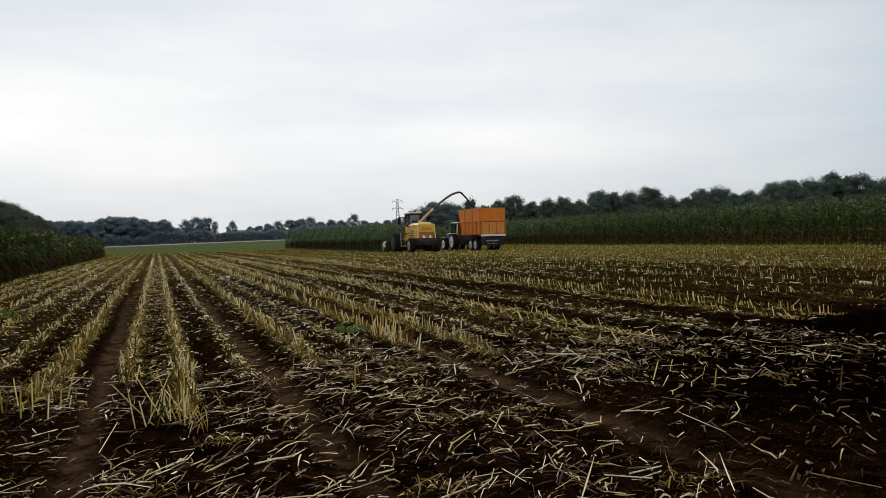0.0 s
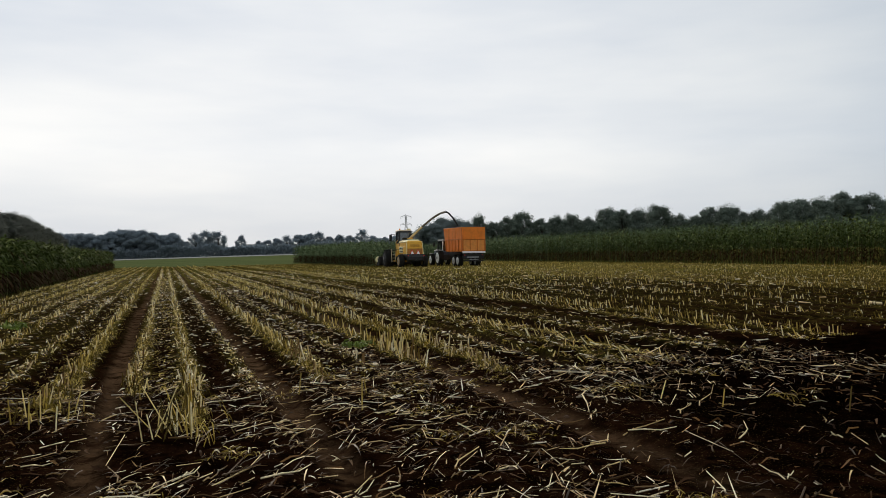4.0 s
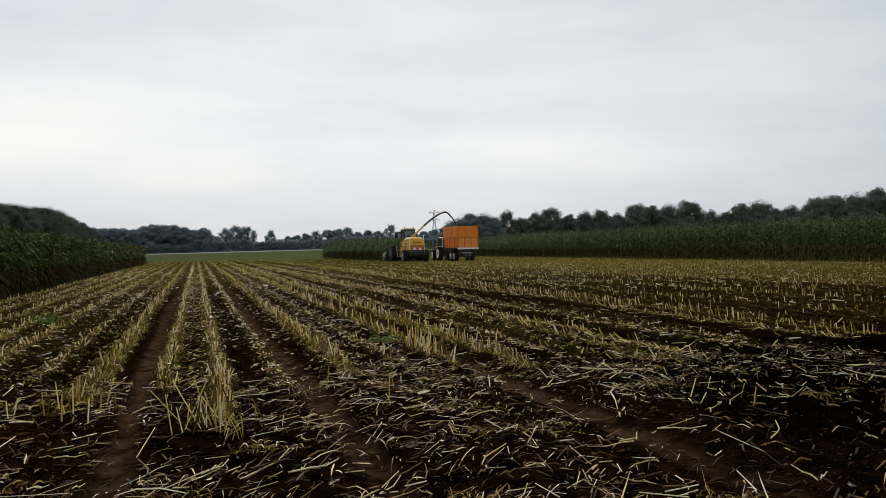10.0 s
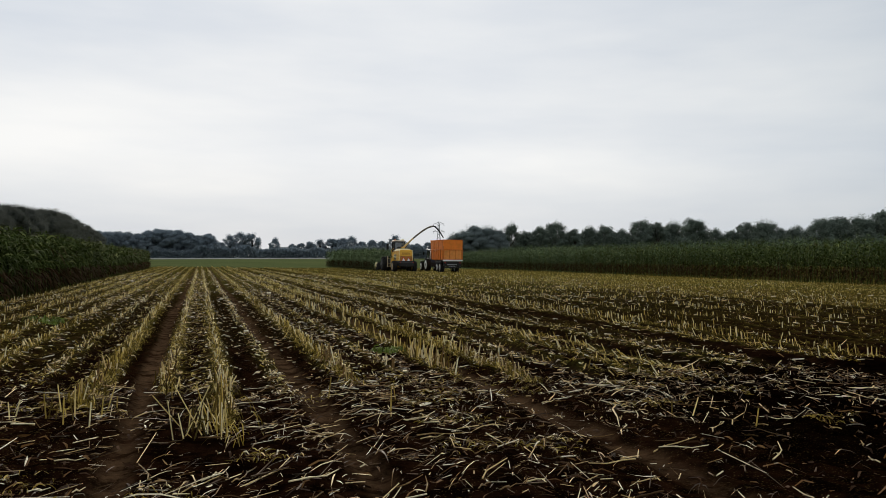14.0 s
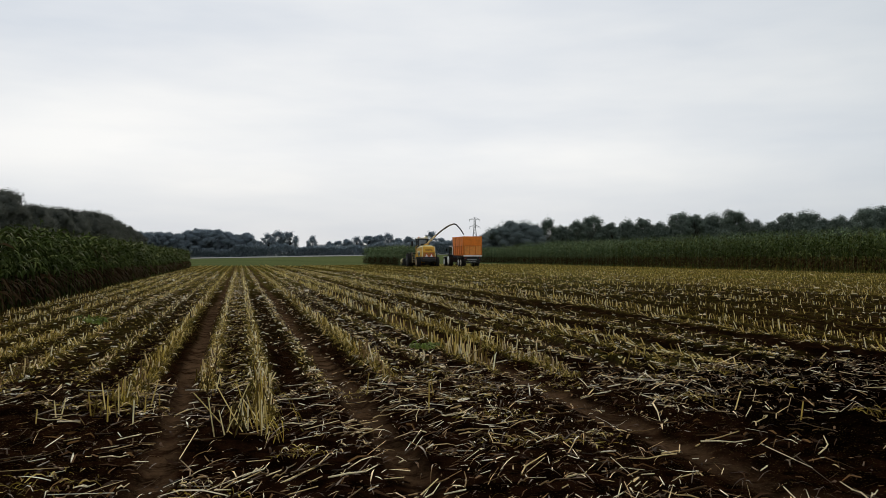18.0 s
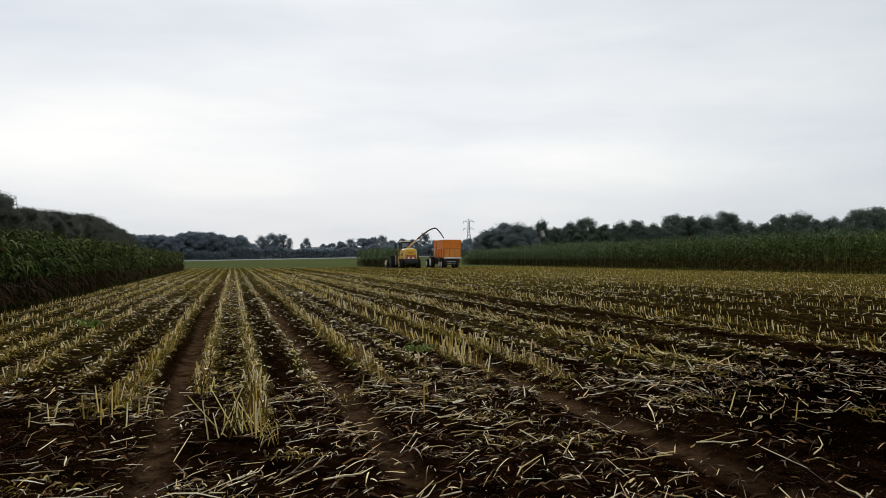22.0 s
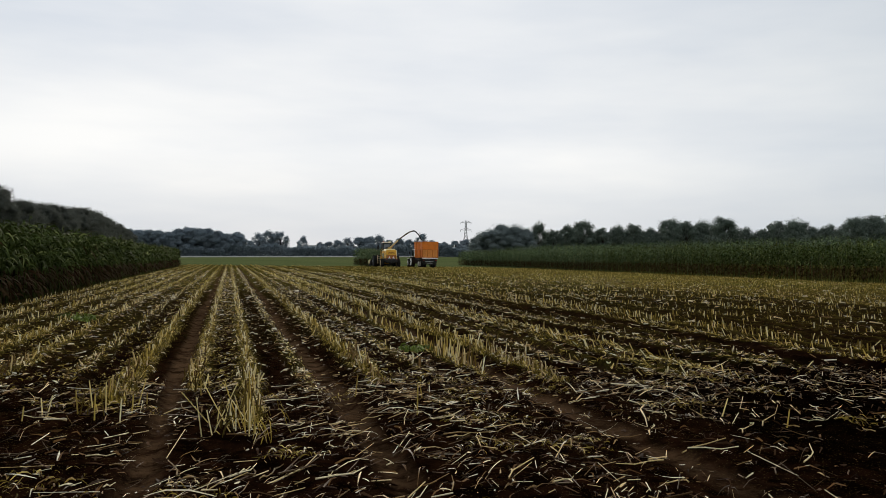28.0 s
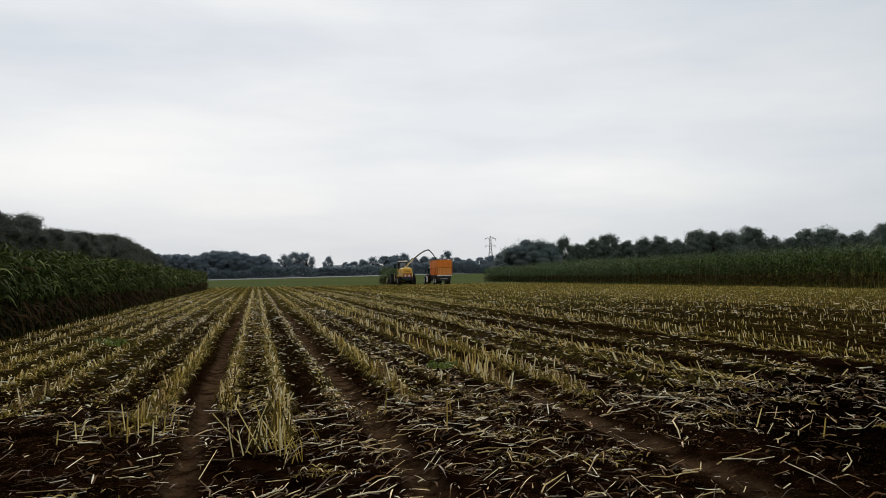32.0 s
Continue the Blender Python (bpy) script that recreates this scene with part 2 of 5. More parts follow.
HAZED_WOODSIDE = make_leaf("woodside_leaf", [(0.0, (0.0900, 0.0988, 0.0878)), (0.7, (0.1234, 0.1335, 0.1180)), (1.0, (0.1525, 0.1626, 0.1483))], 0.7, 0.5)
HAZED_WOOD_LEAF = make_leaf("distant_leaf", [(0.0, (0.2390, 0.2975, 0.3549)), (0.7, (0.3030, 0.3682, 0.4249)), (1.0, (0.3640, 0.4248, 0.4733))], 0.7, 0.5)


def make_stalk():
    k = Mat("dry_stalk", 0.55, 0, 0.1)
    info = k.t.nodes.new("ShaderNodeObjectInfo").outputs["Random"]
    c = k.ramp(info, [(0.0, (0.06, 0.035, 0.012)), (0.42, (0.22, 0.125, 0.040)), (0.66, (0.72, 0.52, 0.22)), (1.0, (0.98, 0.87, 0.60))])
    fine = k.noise(30.0, 4, 0.6)
    k.colour(k.mix(k.ramp(fine, [(0.45, (0, 0, 0)), (0.75, (0.28, 0.28, 0.28))]), c, (0.06, 0.038, 0.015)))
    k.bump(fine, 0.2, 0.004)
    return k.m


STALK = make_stalk()


def make_bark():
    k = Mat("bark", 0.9, 0, 0.2)
    n = k.noise(3.0, 6, 0.7)
    k.colour(k.ramp(n, [(0.3, (0.02, 0.016, 0.012)), (0.7, (0.055, 0.045, 0.035))]))
    k.bump(n, 0.7, 0.05)
    return k.m


BARK = make_bark()
YELLOW = painted("yellow_paint", (0.84, 0.46, 0.05), 0.4, amount=0.25)
# lightened so that the hood's upper edges carry their highlights in the paint
YELLOW_PALE = painted("pale_yellow_paint", (0.95, 0.82, 0.46), 0.35, amount=0.12)
SPOUT = painted("faded_yellow_paint", (0.86, 0.64, 0.30), 0.45, (0.22, 0.15, 0.07), 0.4)
SPOUT_GREY = painted("worn_spout_metal", (0.20, 0.175, 0.13), 0.55, (0.07, 0.06, 0.045), 0.6)
ORANGE = painted("orange_paint", (0.86, 0.235, 0.022), 0.5, (0.12, 0.06, 0.03), 0.35)
ORANGE_PALE = painted("faded_orange_paint", (0.84, 0.32, 0.065), 0.5, (0.2, 0.1, 0.04), 0.45)
ORANGE_DARK = painted("orange_rib_paint", (0.62, 0.17, 0.02), 0.5, (0.10, 0.05, 0.03), 0.5)
BLACK = painted("black_paint", (0.016, 0.016, 0.017), 0.5, (0.05, 0.04, 0.03), 0.4)
GREY = painted("grey_paint", (0.20, 0.21, 0.22), 0.5, (0.08, 0.07, 0.05), 0.5)
STEEL = painted("galvanised_steel", (0.34, 0.35, 0.36), 0.5, (0.2, 0.2, 0.2), 0.3, 0.6)
WHITE = painted("white_paint", (0.90, 0.90, 0.88), 0.4, (0.3, 0.26, 0.2), 0.15)
TEAL = painted("dark_blue_paint", (0.03, 0.045, 0.075), 0.4, (0.06, 0.05, 0.04), 0.4)
RIM = painted("dusty_white_rim", (0.55, 0.55, 0.53), 0.5, (0.09, 0.07, 0.05), 0.6)
ROOF_TAN = painted("dusty_tan_roof", (0.66, 0.57, 0.43), 0.55, (0.14, 0.09, 0.05), 0.5)
TAN_RIM = painted("dusty_tan_rim", (0.42, 0.30, 0.17), 0.5, (0.09, 0.07, 0.05), 0.6)
TAN_STEP = painted("dusty_tan_step", (0.62, 0.50, 0.30), 0.55, (0.14, 0.09, 0.05), 0.5)
RUST = painted("orange_brown_paint", (0.42, 0.17, 0.03), 0.5, (0.07, 0.045, 0.03), 0.6)
RED = painted("red_reflector", (0.62, 0.03, 0.02), 0.35, amount=0.1)
RUBBER = painted("tyre_rubber", (0.012, 0.012, 0.012), 0.85, (0.045, 0.034, 0.024), 0.7)
ROOF_TILE = painted("grey_sheet_roof", (0.42, 0.42, 0.42), 0.6, (0.25, 0.24, 0.22), 0.4)
BRICK = painted("brown_brick_wall", (0.20, 0.12, 0.09), 0.85, (0.12, 0.08, 0.06), 0.5)


def make_glass():
    k = Mat("tinted_glass", 0.05, 0, 0.5)
    k.colour((0.09, 0.10, 0.105))
    k.b.inputs["Transmission Weight"].default_value = 0.85
    return k.m


GLASS = make_glass()

# ---- mesh helpers ----
rng = np.random.default_rng(7)


def mesh_arrays(name, verts, quads, mats, mat_index=None, smooth=False):
    """A mesh from arrays of corners and four-sided faces."""
    verts, quads = np.asarray(verts, np.float32).reshape(-1, 3), np.asarray(quads, np.int32).reshape(-1, 4)
    me = bpy.data.meshes.new(name)
    me.vertices.add(len(verts))
    me.vertices.foreach_set("co", verts.ravel())
    me.loops.add(quads.size)
    me.loops.foreach_set("vertex_index", quads.ravel())
    me.polygons.add(len(quads))
    me.polygons.foreach_set("loop_start", np.arange(0, quads.size, 4, dtype=np.int32))
    for m in mats:
        me.materials.append(m)
    if mat_index is not None:
        me.polygons.foreach_set("material_index", np.asarray(mat_index, np.int32))
    if smooth:
        me.polygons.foreach_set("use_smooth", np.ones(len(quads), bool))
    me.update(calc_edges=True)
    me.validate()
    return me


class Heap:
    """Gathers many small pieces into one mesh."""

    def __init__(self):
        self.v, self.q, self.m, self.n = [], [], [], 0

    def add(self, verts, quads, mat=0):
        verts = np.asarray(verts, np.float32).reshape(-1, 3)
        quads = np.asarray(quads).reshape(-1, 4)
        self.v.append(verts)
        self.q.append(quads + self.n)
        self.m.append(np.full(len(quads), mat))
        self.n += len(verts)

    def prisms(self, a, b, ra, rb, sides=3, cap=True, mat=0):
        """Tapered rods from the points a to the points b."""
        a, b = np.asarray(a, float), np.asarray(b, float)
        n = len(a)
        if not n:
            return
        d = b - a
        d /= np.maximum(np.linalg.norm(d, axis=1, keepdims=True), 1e-6)
        ref = np.where(np.abs(d[:, 2:3]) > 0.9, np.array([[1.0, 0, 0]]), np.array([[0, 0, 1.0]]))
        u = np.cross(d, ref)
        u /= np.linalg.norm(u, axis=1, keepdims=True)
        w = np.cross(d, u)
        ra, rb = np.broadcast_to(ra, n), np.broadcast_to(rb, n)
        ang = np.arange(sides) * 2 * np.pi / sides
        off = u[:, None] * np.cos(ang)[None, :, None] + w[:, None] * np.sin(ang)[None, :, None]
        ring0, ring1 = a[:, None] + off * ra[:, None, None], b[:, None] + off * rb[:, None, None]
        verts = np.concatenate([ring0, ring1], 1)
        k = np.arange(sides)
        side = np.stack([k, (k + 1) % sides, (k + 1) % sides + sides, k + sides], 1)
        if cap and sides == 4:
            side = np.concatenate([side, [[4, 5, 6, 7]]])
        quads = side[None] + (np.arange(n) * 2 * sides)[:, None, None]
        self.add(verts, quads, mat)

    def ribbons(self, p, az, length, width, rise, fall, segs=3, twist=0.3, mat=0):
        """Leaf blades that start at p, leave along az, rise and then droop."""
        p = np.asarray(p, float)
        n = len(p)
        if not n:
            return
        az, length, width, rise, fall = (np.broadcast_to(np.asarray(v, float), n) for v in (az, length, width, rise, fall))
        s = np.linspace(0, 1, segs + 1)
        out, side = np.stack([np.cos(az), np.sin(az), 0 * az], 1), np.stack([-np.sin(az), np.cos(az), 0 * az], 1)
        h = (rise[:, None] * s - (rise + fall)[:, None] * s ** 2) * length[:, None]
        r = length[:, None] * s * (1 - 0.12 * s)
        mid = p[:, None] + out[:, None] * r[:, :, None]
        mid[:, :, 2] += h
        wid = width[:, None] * np.sqrt(np.maximum(1 - s ** 1.7, 0.02)) * 0.5
        wid[:, 0] *= 0.6
        tw = rng.normal(0, twist, (n, 1)) * np.ones((1, segs + 1)) + s * rng.normal(0, twist, (n, 1))
        across = side[:, None] * np.cos(tw)[:, :, None] + np.array([0, 0, 1.0]) * np.sin(tw)[:, :, None]
        verts = np.stack([mid - across * wid[:, :, None], mid + across * wid[:, :, None]], 2).reshape(n, -1, 3)
        k = np.arange(segs) * 2
        strip = np.stack([k, k + 1, k + 3, k + 2], 1)
        self.add(verts, strip[None] + (np.arange(n) * 2 * (segs + 1))[:, None, None], mat)

    def flakes(self, p, size, mat=0, flat=0.0, out=None):
        """Small leaf faces turned at random, or loosely towards out."""
        p = np.asarray(p, float)
        n = len(p)
        a = rng.normal(size=(n, 3))
        a[:, 2] *= 1 - flat
        a /= np.linalg.norm(a, axis=1, keepdims=True)
        b = rng.normal(size=(n, 3))
        b -= a * (a * b).sum(1, keepdims=True)
        b /= np.linalg.norm(b, axis=1, keepdims=True)
        if out is not None:
            face = out + rng.normal(0, 0.45, (n, 3))
            face /= np.linalg.norm(face, axis=1, keepdims=True)
            a -= face * (a * face).sum(1, keepdims=True)
            a /= np.linalg.norm(a, axis=1, keepdims=True)
            b = np.cross(face, a)
        size = np.broadcast_to(size, n)[:, None]
        a, b = a * size, b * size * rng.uniform(0.5, 0.9, (n, 1))
        bend = np.cross(a, b) / np.maximum(size, 1e-6) * 0.35
        verts = np.stack([p - a, p - b + bend, p + a, p + b + bend], 1)
        self.add(verts, np.arange(n * 4).reshape(n, 4), mat)

    def mesh(self, name, mats, smooth=False):
        return mesh_arrays(name, np.concatenate(self.v), np.concatenate(self.q), mats, np.concatenate(self.m), smooth)


def lattice(x, y, seed):
    """Value noise between -1 and 1 on arrays."""
    xi, yi = np.floor(x).astype(np.int64), np.floor(y).astype(np.int64)
    fx, fy = x - xi, y - yi
    fx, fy = fx * fx * (3 - 2 * fx), fy * fy * (3 - 2 * fy)

    def h(a, b):
        v = np.sin(a * 127.1 + b * 311.7 + seed * 74.7) * 43758.5453
        return (v - np.floor(v)) * 2 - 1

    return (h(xi, yi) * (1 - fx) + h(xi + 1, yi) * fx) * (1 - fy) + (h(xi, yi + 1) * (1 - fx) + h(xi + 1, yi + 1) * fx) * fy


def smooth01(v):
    v = np.clip(v, 0, 1)
    return v * v * (3 - 2 * v)


# ---- the lie of the land ----
ROW0, ROW_STEP = 0.28, 0.74          # maize rows run along y
ROWS_START, FIELD_END = 9.6, 133.0
LEFT_EDGE, RIGHT_EDGE = -6.35, 50.0  # faces of the standing maize
STRIP_L, STRIP_R, STRIP_END = 22.6, 27.4, 154.0
LANES = (-0.63, 1.15, 3.58, 5.25, 7.2, 8.65, 9.25, 17.6, 19.8, 33.0, 35.0, 41.0, 43.0)
FURROWS = (0.62, 1.45, -1.55)


# how a row stands: share of stalks left, their height, how loose they lean, the push to one side, leaf remains
STYLES = {
    "even": (0.85, 0.17, 0.28, 0.03, 0.8), "thin": (0.6, 0.12, 0.5, 0.08, 0.25), "wall": (0.7, 0.20, 0.18, 0.03, 1.7),
    "crest": (1.0, 0.18, 0.28, 0.02, 1.1), "flat": (0.6, 0.08, 0.85, -0.3, 0.15), "firm": (1.15, 0.215, 0.23, -0.08, 1.4),
    "pushed": (0.95, 0.19, 0.38, -0.6, 0.5), "sparse": (0.38, 0.12, 0.65, -0.5, 0.2), "bare": (0.1, 0.1, 0.8, -0.4, 0.05),
    "upright": (0.95, 0.225, 0.17, -0.04, 0.6),
}
FIRST_ROW = -8
ROW_KINDS = "even even even even even thin wall crest crest flat firm sparse upright firm flat sparse pushed pushed flat sparse bare pushed upright sparse".split()
ROW_BEGINS = (12.0, 12.0, 11.4, 11.0, 10.2, 10.6, 9.2, 10.0, 8.3, 9.4, 10.0, 10.6, 10.3, 9.8, 11.0, 10.2, 9.6, 9.8, 10.0, 10.2, 13.0, 11.0, 11.0, 12.4)
ROW_DRIFT = {-3: 0.08, -2: 0.07, -1: 0.10, 0: -0.03, 1: -0.09, 4: -0.04, 6: 0.06, 8: -0.18, 9: -0.32, 10: -0.06, 11: -0.22, 12: -0.16}


def row_style(k):
    """The row's line, the five numbers of its style, and where it begins."""
    x = ROW0 + ROW_STEP * k + ROW_DRIFT.get(k, 0.0)
    i = k - FIRST_ROW
    if i < len(ROW_KINDS):
        return (x, *STYLES[ROW_KINDS[i]], ROW_BEGINS[i])
    strong = k % 4 == 2
    stand = (0.65 if strong else 0.09) + 0.05 * math.sin(k * 2.1)
    leaf = 0.75 if x > 22.3 else 0.3 if strong else 0.08
    return (x, stand, 0.17 + 0.02 * math.sin(k * 1.3), 0.2, -0.03, leaf, 12.0 + 0.8 * math.sin(k))


ROW_KEYS = range(-8, 67)
NEAR_ROWS = 2.4


def lane_weight(x, y):
    x, y = np.asarray(x, float), np.asarray(y, float)
    w = np.zeros(np.broadcast(x, y).shape)
    for i, c in enumerate(LANES):
        cx = c + 0.05 * np.sin(y * 0.21 + i) + 0.03 * lattice(y * 1.1 + 0 * x, 0 * y + i, 17 + i) + 0.03 * lattice(x * 3.0, y * 1.6, 19)
        half = 0.09 + 0.12 * float(c > 4) + 0.04 * float(3 < c < 4) + 0.03 * np.sin(y * 0.6 + 2 * i)
        if 3 < c < 4:
            cx = cx - 0.17 * smooth01((13.0 - y) / 3.0)
        fade = 0.8 * smooth01((10.5 - y) / 1.5) if c > 4 else 0.5 * smooth01((6.2 - y) / 1.2)
        w = np.maximum(w, (1 - smooth01((np.abs(x - cx) - half * 0.6) / 0.13)) * (1 - fade))
    return w * smooth01((y + 8.0) / 2.0) * (0.85 + 0.15 * smooth01((y - 6.0) / 3.5))


def land(x, y, fine=True):
    """Height of the ground."""
    x, y = np.asarray(x, float), np.asarray(y, float)
    z = np.clip(0.55 + 0.0146 * x, 0, 4.5) * smooth01((y - 190) / 310.0)
    z = z + 1.35 * smooth01((x - 51.0) / 14.0) * smooth01((110 - x) / 35.0) * smooth01((y + 20) / 40.0) * smooth01((240 - y) / 60.0)
    field = smooth01((FIELD_END + 3 - y) / 6.0) * smooth01((x + 8) / 1.0) * smooth01((56 - x) / 4.0)
    rows = 0.022 * np.cos((x - ROW0) * 2 * np.pi / ROW_STEP) * smooth01((y - ROWS_START + 1.5) / 3.0)
    for c in FURROWS:
        rows = rows - 0.05 * np.exp(-((x - c) / 0.13) ** 2) * smooth01((y - 8.6) / 1.5)
    lane = lane_weight(x, y)
    z = z + field * (rows * (1 - lane) - 0.06 * lane * (1 + 0.9 * smooth01((x - 4) / 2)) + 0.03 * lattice(x * 0.5, y * 0.35, 3))
    if fine:
        rough = field * smooth01((60 - y) / 40.0)
        z = z + rough * (1 - 0.8 * lane) * (0.034 * lattice(x * 3.1, y * 2.7, 5) + 0.026 * lattice(x * 7.3, y * 6.1, 9) + 0.012 * lattice(x * 15, y * 13, 11))
    return z


def build_ground():
    def steps(parts):
        out = [parts[0][0]]
        for a, b, n in parts:
            out.extend(np.linspace(a, b, n + 1)[1:])
        return np.array(out)

    xs = steps([(-1500, -300, 12), (-300, -60, 12), (-60, -9, 16), (-9, -4, 34), (-4, 9, 170), (9, 24, 90), (24, 51, 110), (51, 60, 12), (60, 300, 24), (300, 1500, 12)])
    near = np.linspace(2.5, 12, 125)
    mid = [12.0]
    while mid[-1] < 150:
        mid.append(mid[-1] * 1.014)
    ys = np.concatenate([[-300, -100, -30, -8, 0, 1.5], near, mid[1:], np.linspace(165, 520, 30), np.linspace(560, 2500, 14)])
    gx, gy = np.meshgrid(xs, ys)
    z = land(gx, gy)
    verts = np.stack([gx, gy, z], -1)
    w, h = len(xs), len(ys)
    i = (np.arange(h - 1)[:, None] * w + np.arange(w - 1)[None]).ravel()
    quads = np.stack([i, i + 1, i + w + 1, i + w], 1)
    cx, cy = gx.ravel()[i], gy.ravel()[i]
    edge = FIELD_END + 2.0 * lattice(cx * 0.3, cy * 0, 2) + 12 * smooth01((cx - 8) / 20)
    grass = (cy > edge) | (cx < -60) | (cx > 130) | (cy < -30)
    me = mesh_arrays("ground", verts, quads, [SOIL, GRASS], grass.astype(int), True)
    lane = me.attributes.new("lane", "FLOAT", "POINT")
    lane.data.foreach_set("value", (lane_weight(gx, gy) * (0.8 + 0.2 * lattice(gx * 1.3, gy * 0.6, 21)) * (1 - 0.85 * smooth01((gx - 4.3) / 1.5))).ravel().astype(np.float32))
    lit = me.attributes.new("litter", "FLOAT", "POINT")
    lit.data.foreach_set("value", (np.clip(0.55 + 0.5 * lattice(gx * 0.7, gy * 0.5, 31), 0, 1) * (1 - 0.8 * lane_weight(gx, gy)) * (1 - 0.85 * smooth01((gx - 2.5) / 4) * smooth01((32 - gy) / 12))).ravel().astype(np.float32))
    # the headland's right side, with lens vignetting painted into the soil
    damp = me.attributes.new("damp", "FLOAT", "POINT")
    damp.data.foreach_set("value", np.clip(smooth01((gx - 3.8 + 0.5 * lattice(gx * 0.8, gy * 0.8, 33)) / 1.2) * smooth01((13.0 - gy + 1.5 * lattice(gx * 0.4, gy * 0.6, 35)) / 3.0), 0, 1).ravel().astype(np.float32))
    mat = me.attributes.new("mat", "FLOAT", "POINT")
    out = smooth01((gy - 24) / 36)
    thick = 0.04 * smooth01((gy - 12) / 6) + 0.02 * smooth01((gx - 10) / 1.0) * smooth01((gy - 11) / 5) + 0.62 * out + (0.25 + 0.15 * out) * smooth01((gx - 22.0) / 0.8) * smooth01((gy - 16) / 14)
    thick = thick + 0.10 * smooth01((-1.7 - gx) / 0.4) * smooth01((gy - 11) / 4) * (1 - out)
    for k in ROW_KEYS:
        x, stand, tall, loose, push, leaf, start = row_style(k)
        wide = 0.11 + 0.06 * out
        thick = np.maximum(thick, min(1.0, 0.22 + 0.55 * leaf) * np.exp(-((gx - x) / wide) ** 2) * smooth01((gy - start) / 1.5))
    thick = thick * (1 - 0.9 * lane_weight(gx, gy))
    mat.data.foreach_set("value", thick.ravel().astype(np.float32))
    tagged(new("ground", me), "wet dark soil of a harvested maize field with wheel tracks, painted vignetting at right, short green grass beyond", "ground", kind="structure")


build_ground()


def build_far_track():
    """The pale farm track behind the grass."""
    xs = np.linspace(-260, 330, 60)
    rows = []
    for x in xs:
        y = 486 + 3 * math.sin(x * 0.02)
        for dy, up in ((0, 0.05), (0.4, 0.45), (9, 0.6), (9.5, 0.05)):
            rows.append((x, y + dy, float(land(x, y, False)) + up))
    v = np.array(rows)
    q = [(i * 4 + k, i * 4 + 4 + k, i * 4 + 5 + k, i * 4 + 1 + k) for i in range(len(xs) - 1) for k in range(3)]
    k = Mat("pale_gravel", 0.9)
    k.colour(k.ramp(k.noise(0.4, 5), [(0.3, (0.36, 0.35, 0.32)), (0.7, (0.5, 0.49, 0.46))]))
    tagged(new("farm_track", mesh_arrays("farm_track", v, q, [k.m])), "pale gravel farm track along the far grass", "track", kind="structure")


build_far_track()

# ---- stubble and straw ----
def stub_heap(y_lo, y_hi, gap, sides, radius, x_lo, x_hi):
    """Standing stalks of all rows in one stretch of the field."""
    heap = Heap()
    for k in ROW_KEYS:
        x, stand, tall, loose, push, _, start = row_style(k)
        if not x_lo <= x <= x_hi:
            continue
        n = int((y_hi - y_lo) / gap)
        y = y_lo + (np.arange(n) + rng.uniform(0, 0.9, n)) * gap
        y = y[y < (148 if STRIP_L - 1 < x else FIELD_END + rng.uniform(-2, 2))]
        first = start + (NEAR_ROWS if -4 <= k <= 6 else 0)
        patchy = 0.78 + 0.42 * lattice(y * 0.55, 0 * y + k * 3.7, 61) + 0.2 * lattice(y * 2.1, 0 * y + k * 1.9, 62)
        y = y[(y > first) & (rng.random(len(y)) < stand * patchy) & (rng.random(len(y)) > 0.9 * lane_weight(x, y))]
        m = len(y)
        if not m:
            continue
        px = x + rng.normal(0, 0.010 + 0.06 * loose, m)
        h = np.clip(tall * (0.72 if k not in (4, 5) else 0.85) * rng.normal(1, 0.14 + 0.2 * loose, m), 0.03, 0.30)
        h[rng.random(m) < 0.15 + 0.3 * loose] *= 0.55
        lx, ly = rng.normal(push, loose, m) * h, rng.normal(0.10, loose, m) * h
        up = np.sqrt(np.maximum(h * h - 0.6 * (lx * lx + ly * ly), (0.25 * h) ** 2))
        a = np.stack([px, y, land(px, y) - 0.02], 1)
        r = radius * rng.uniform(0.7, 1.15, m)
        heap.prisms(a, a + np.stack([lx, ly, up + 0.02], 1), r, r * rng.uniform(0.75, 0.95, m), sides)
        # torn sheaths on the stalks
        part_of = rng.random(m) < (0.5 if y_lo < 30 else 0.25)
        b = a[part_of] + np.stack([lx, ly, up], 1)[part_of] * rng.uniform(0.3, 0.9, (int(part_of.sum()), 1))
        heap.ribbons(b, rng.uniform(0, 6.28, len(b)), rng.uniform(0.05, 0.13, len(b)), radius * 1.8, rng.uniform(-0.2, 1.2, len(b)), rng.uniform(0.3, 1.0, len(b)), 2, 0.4, 1)
    return heap


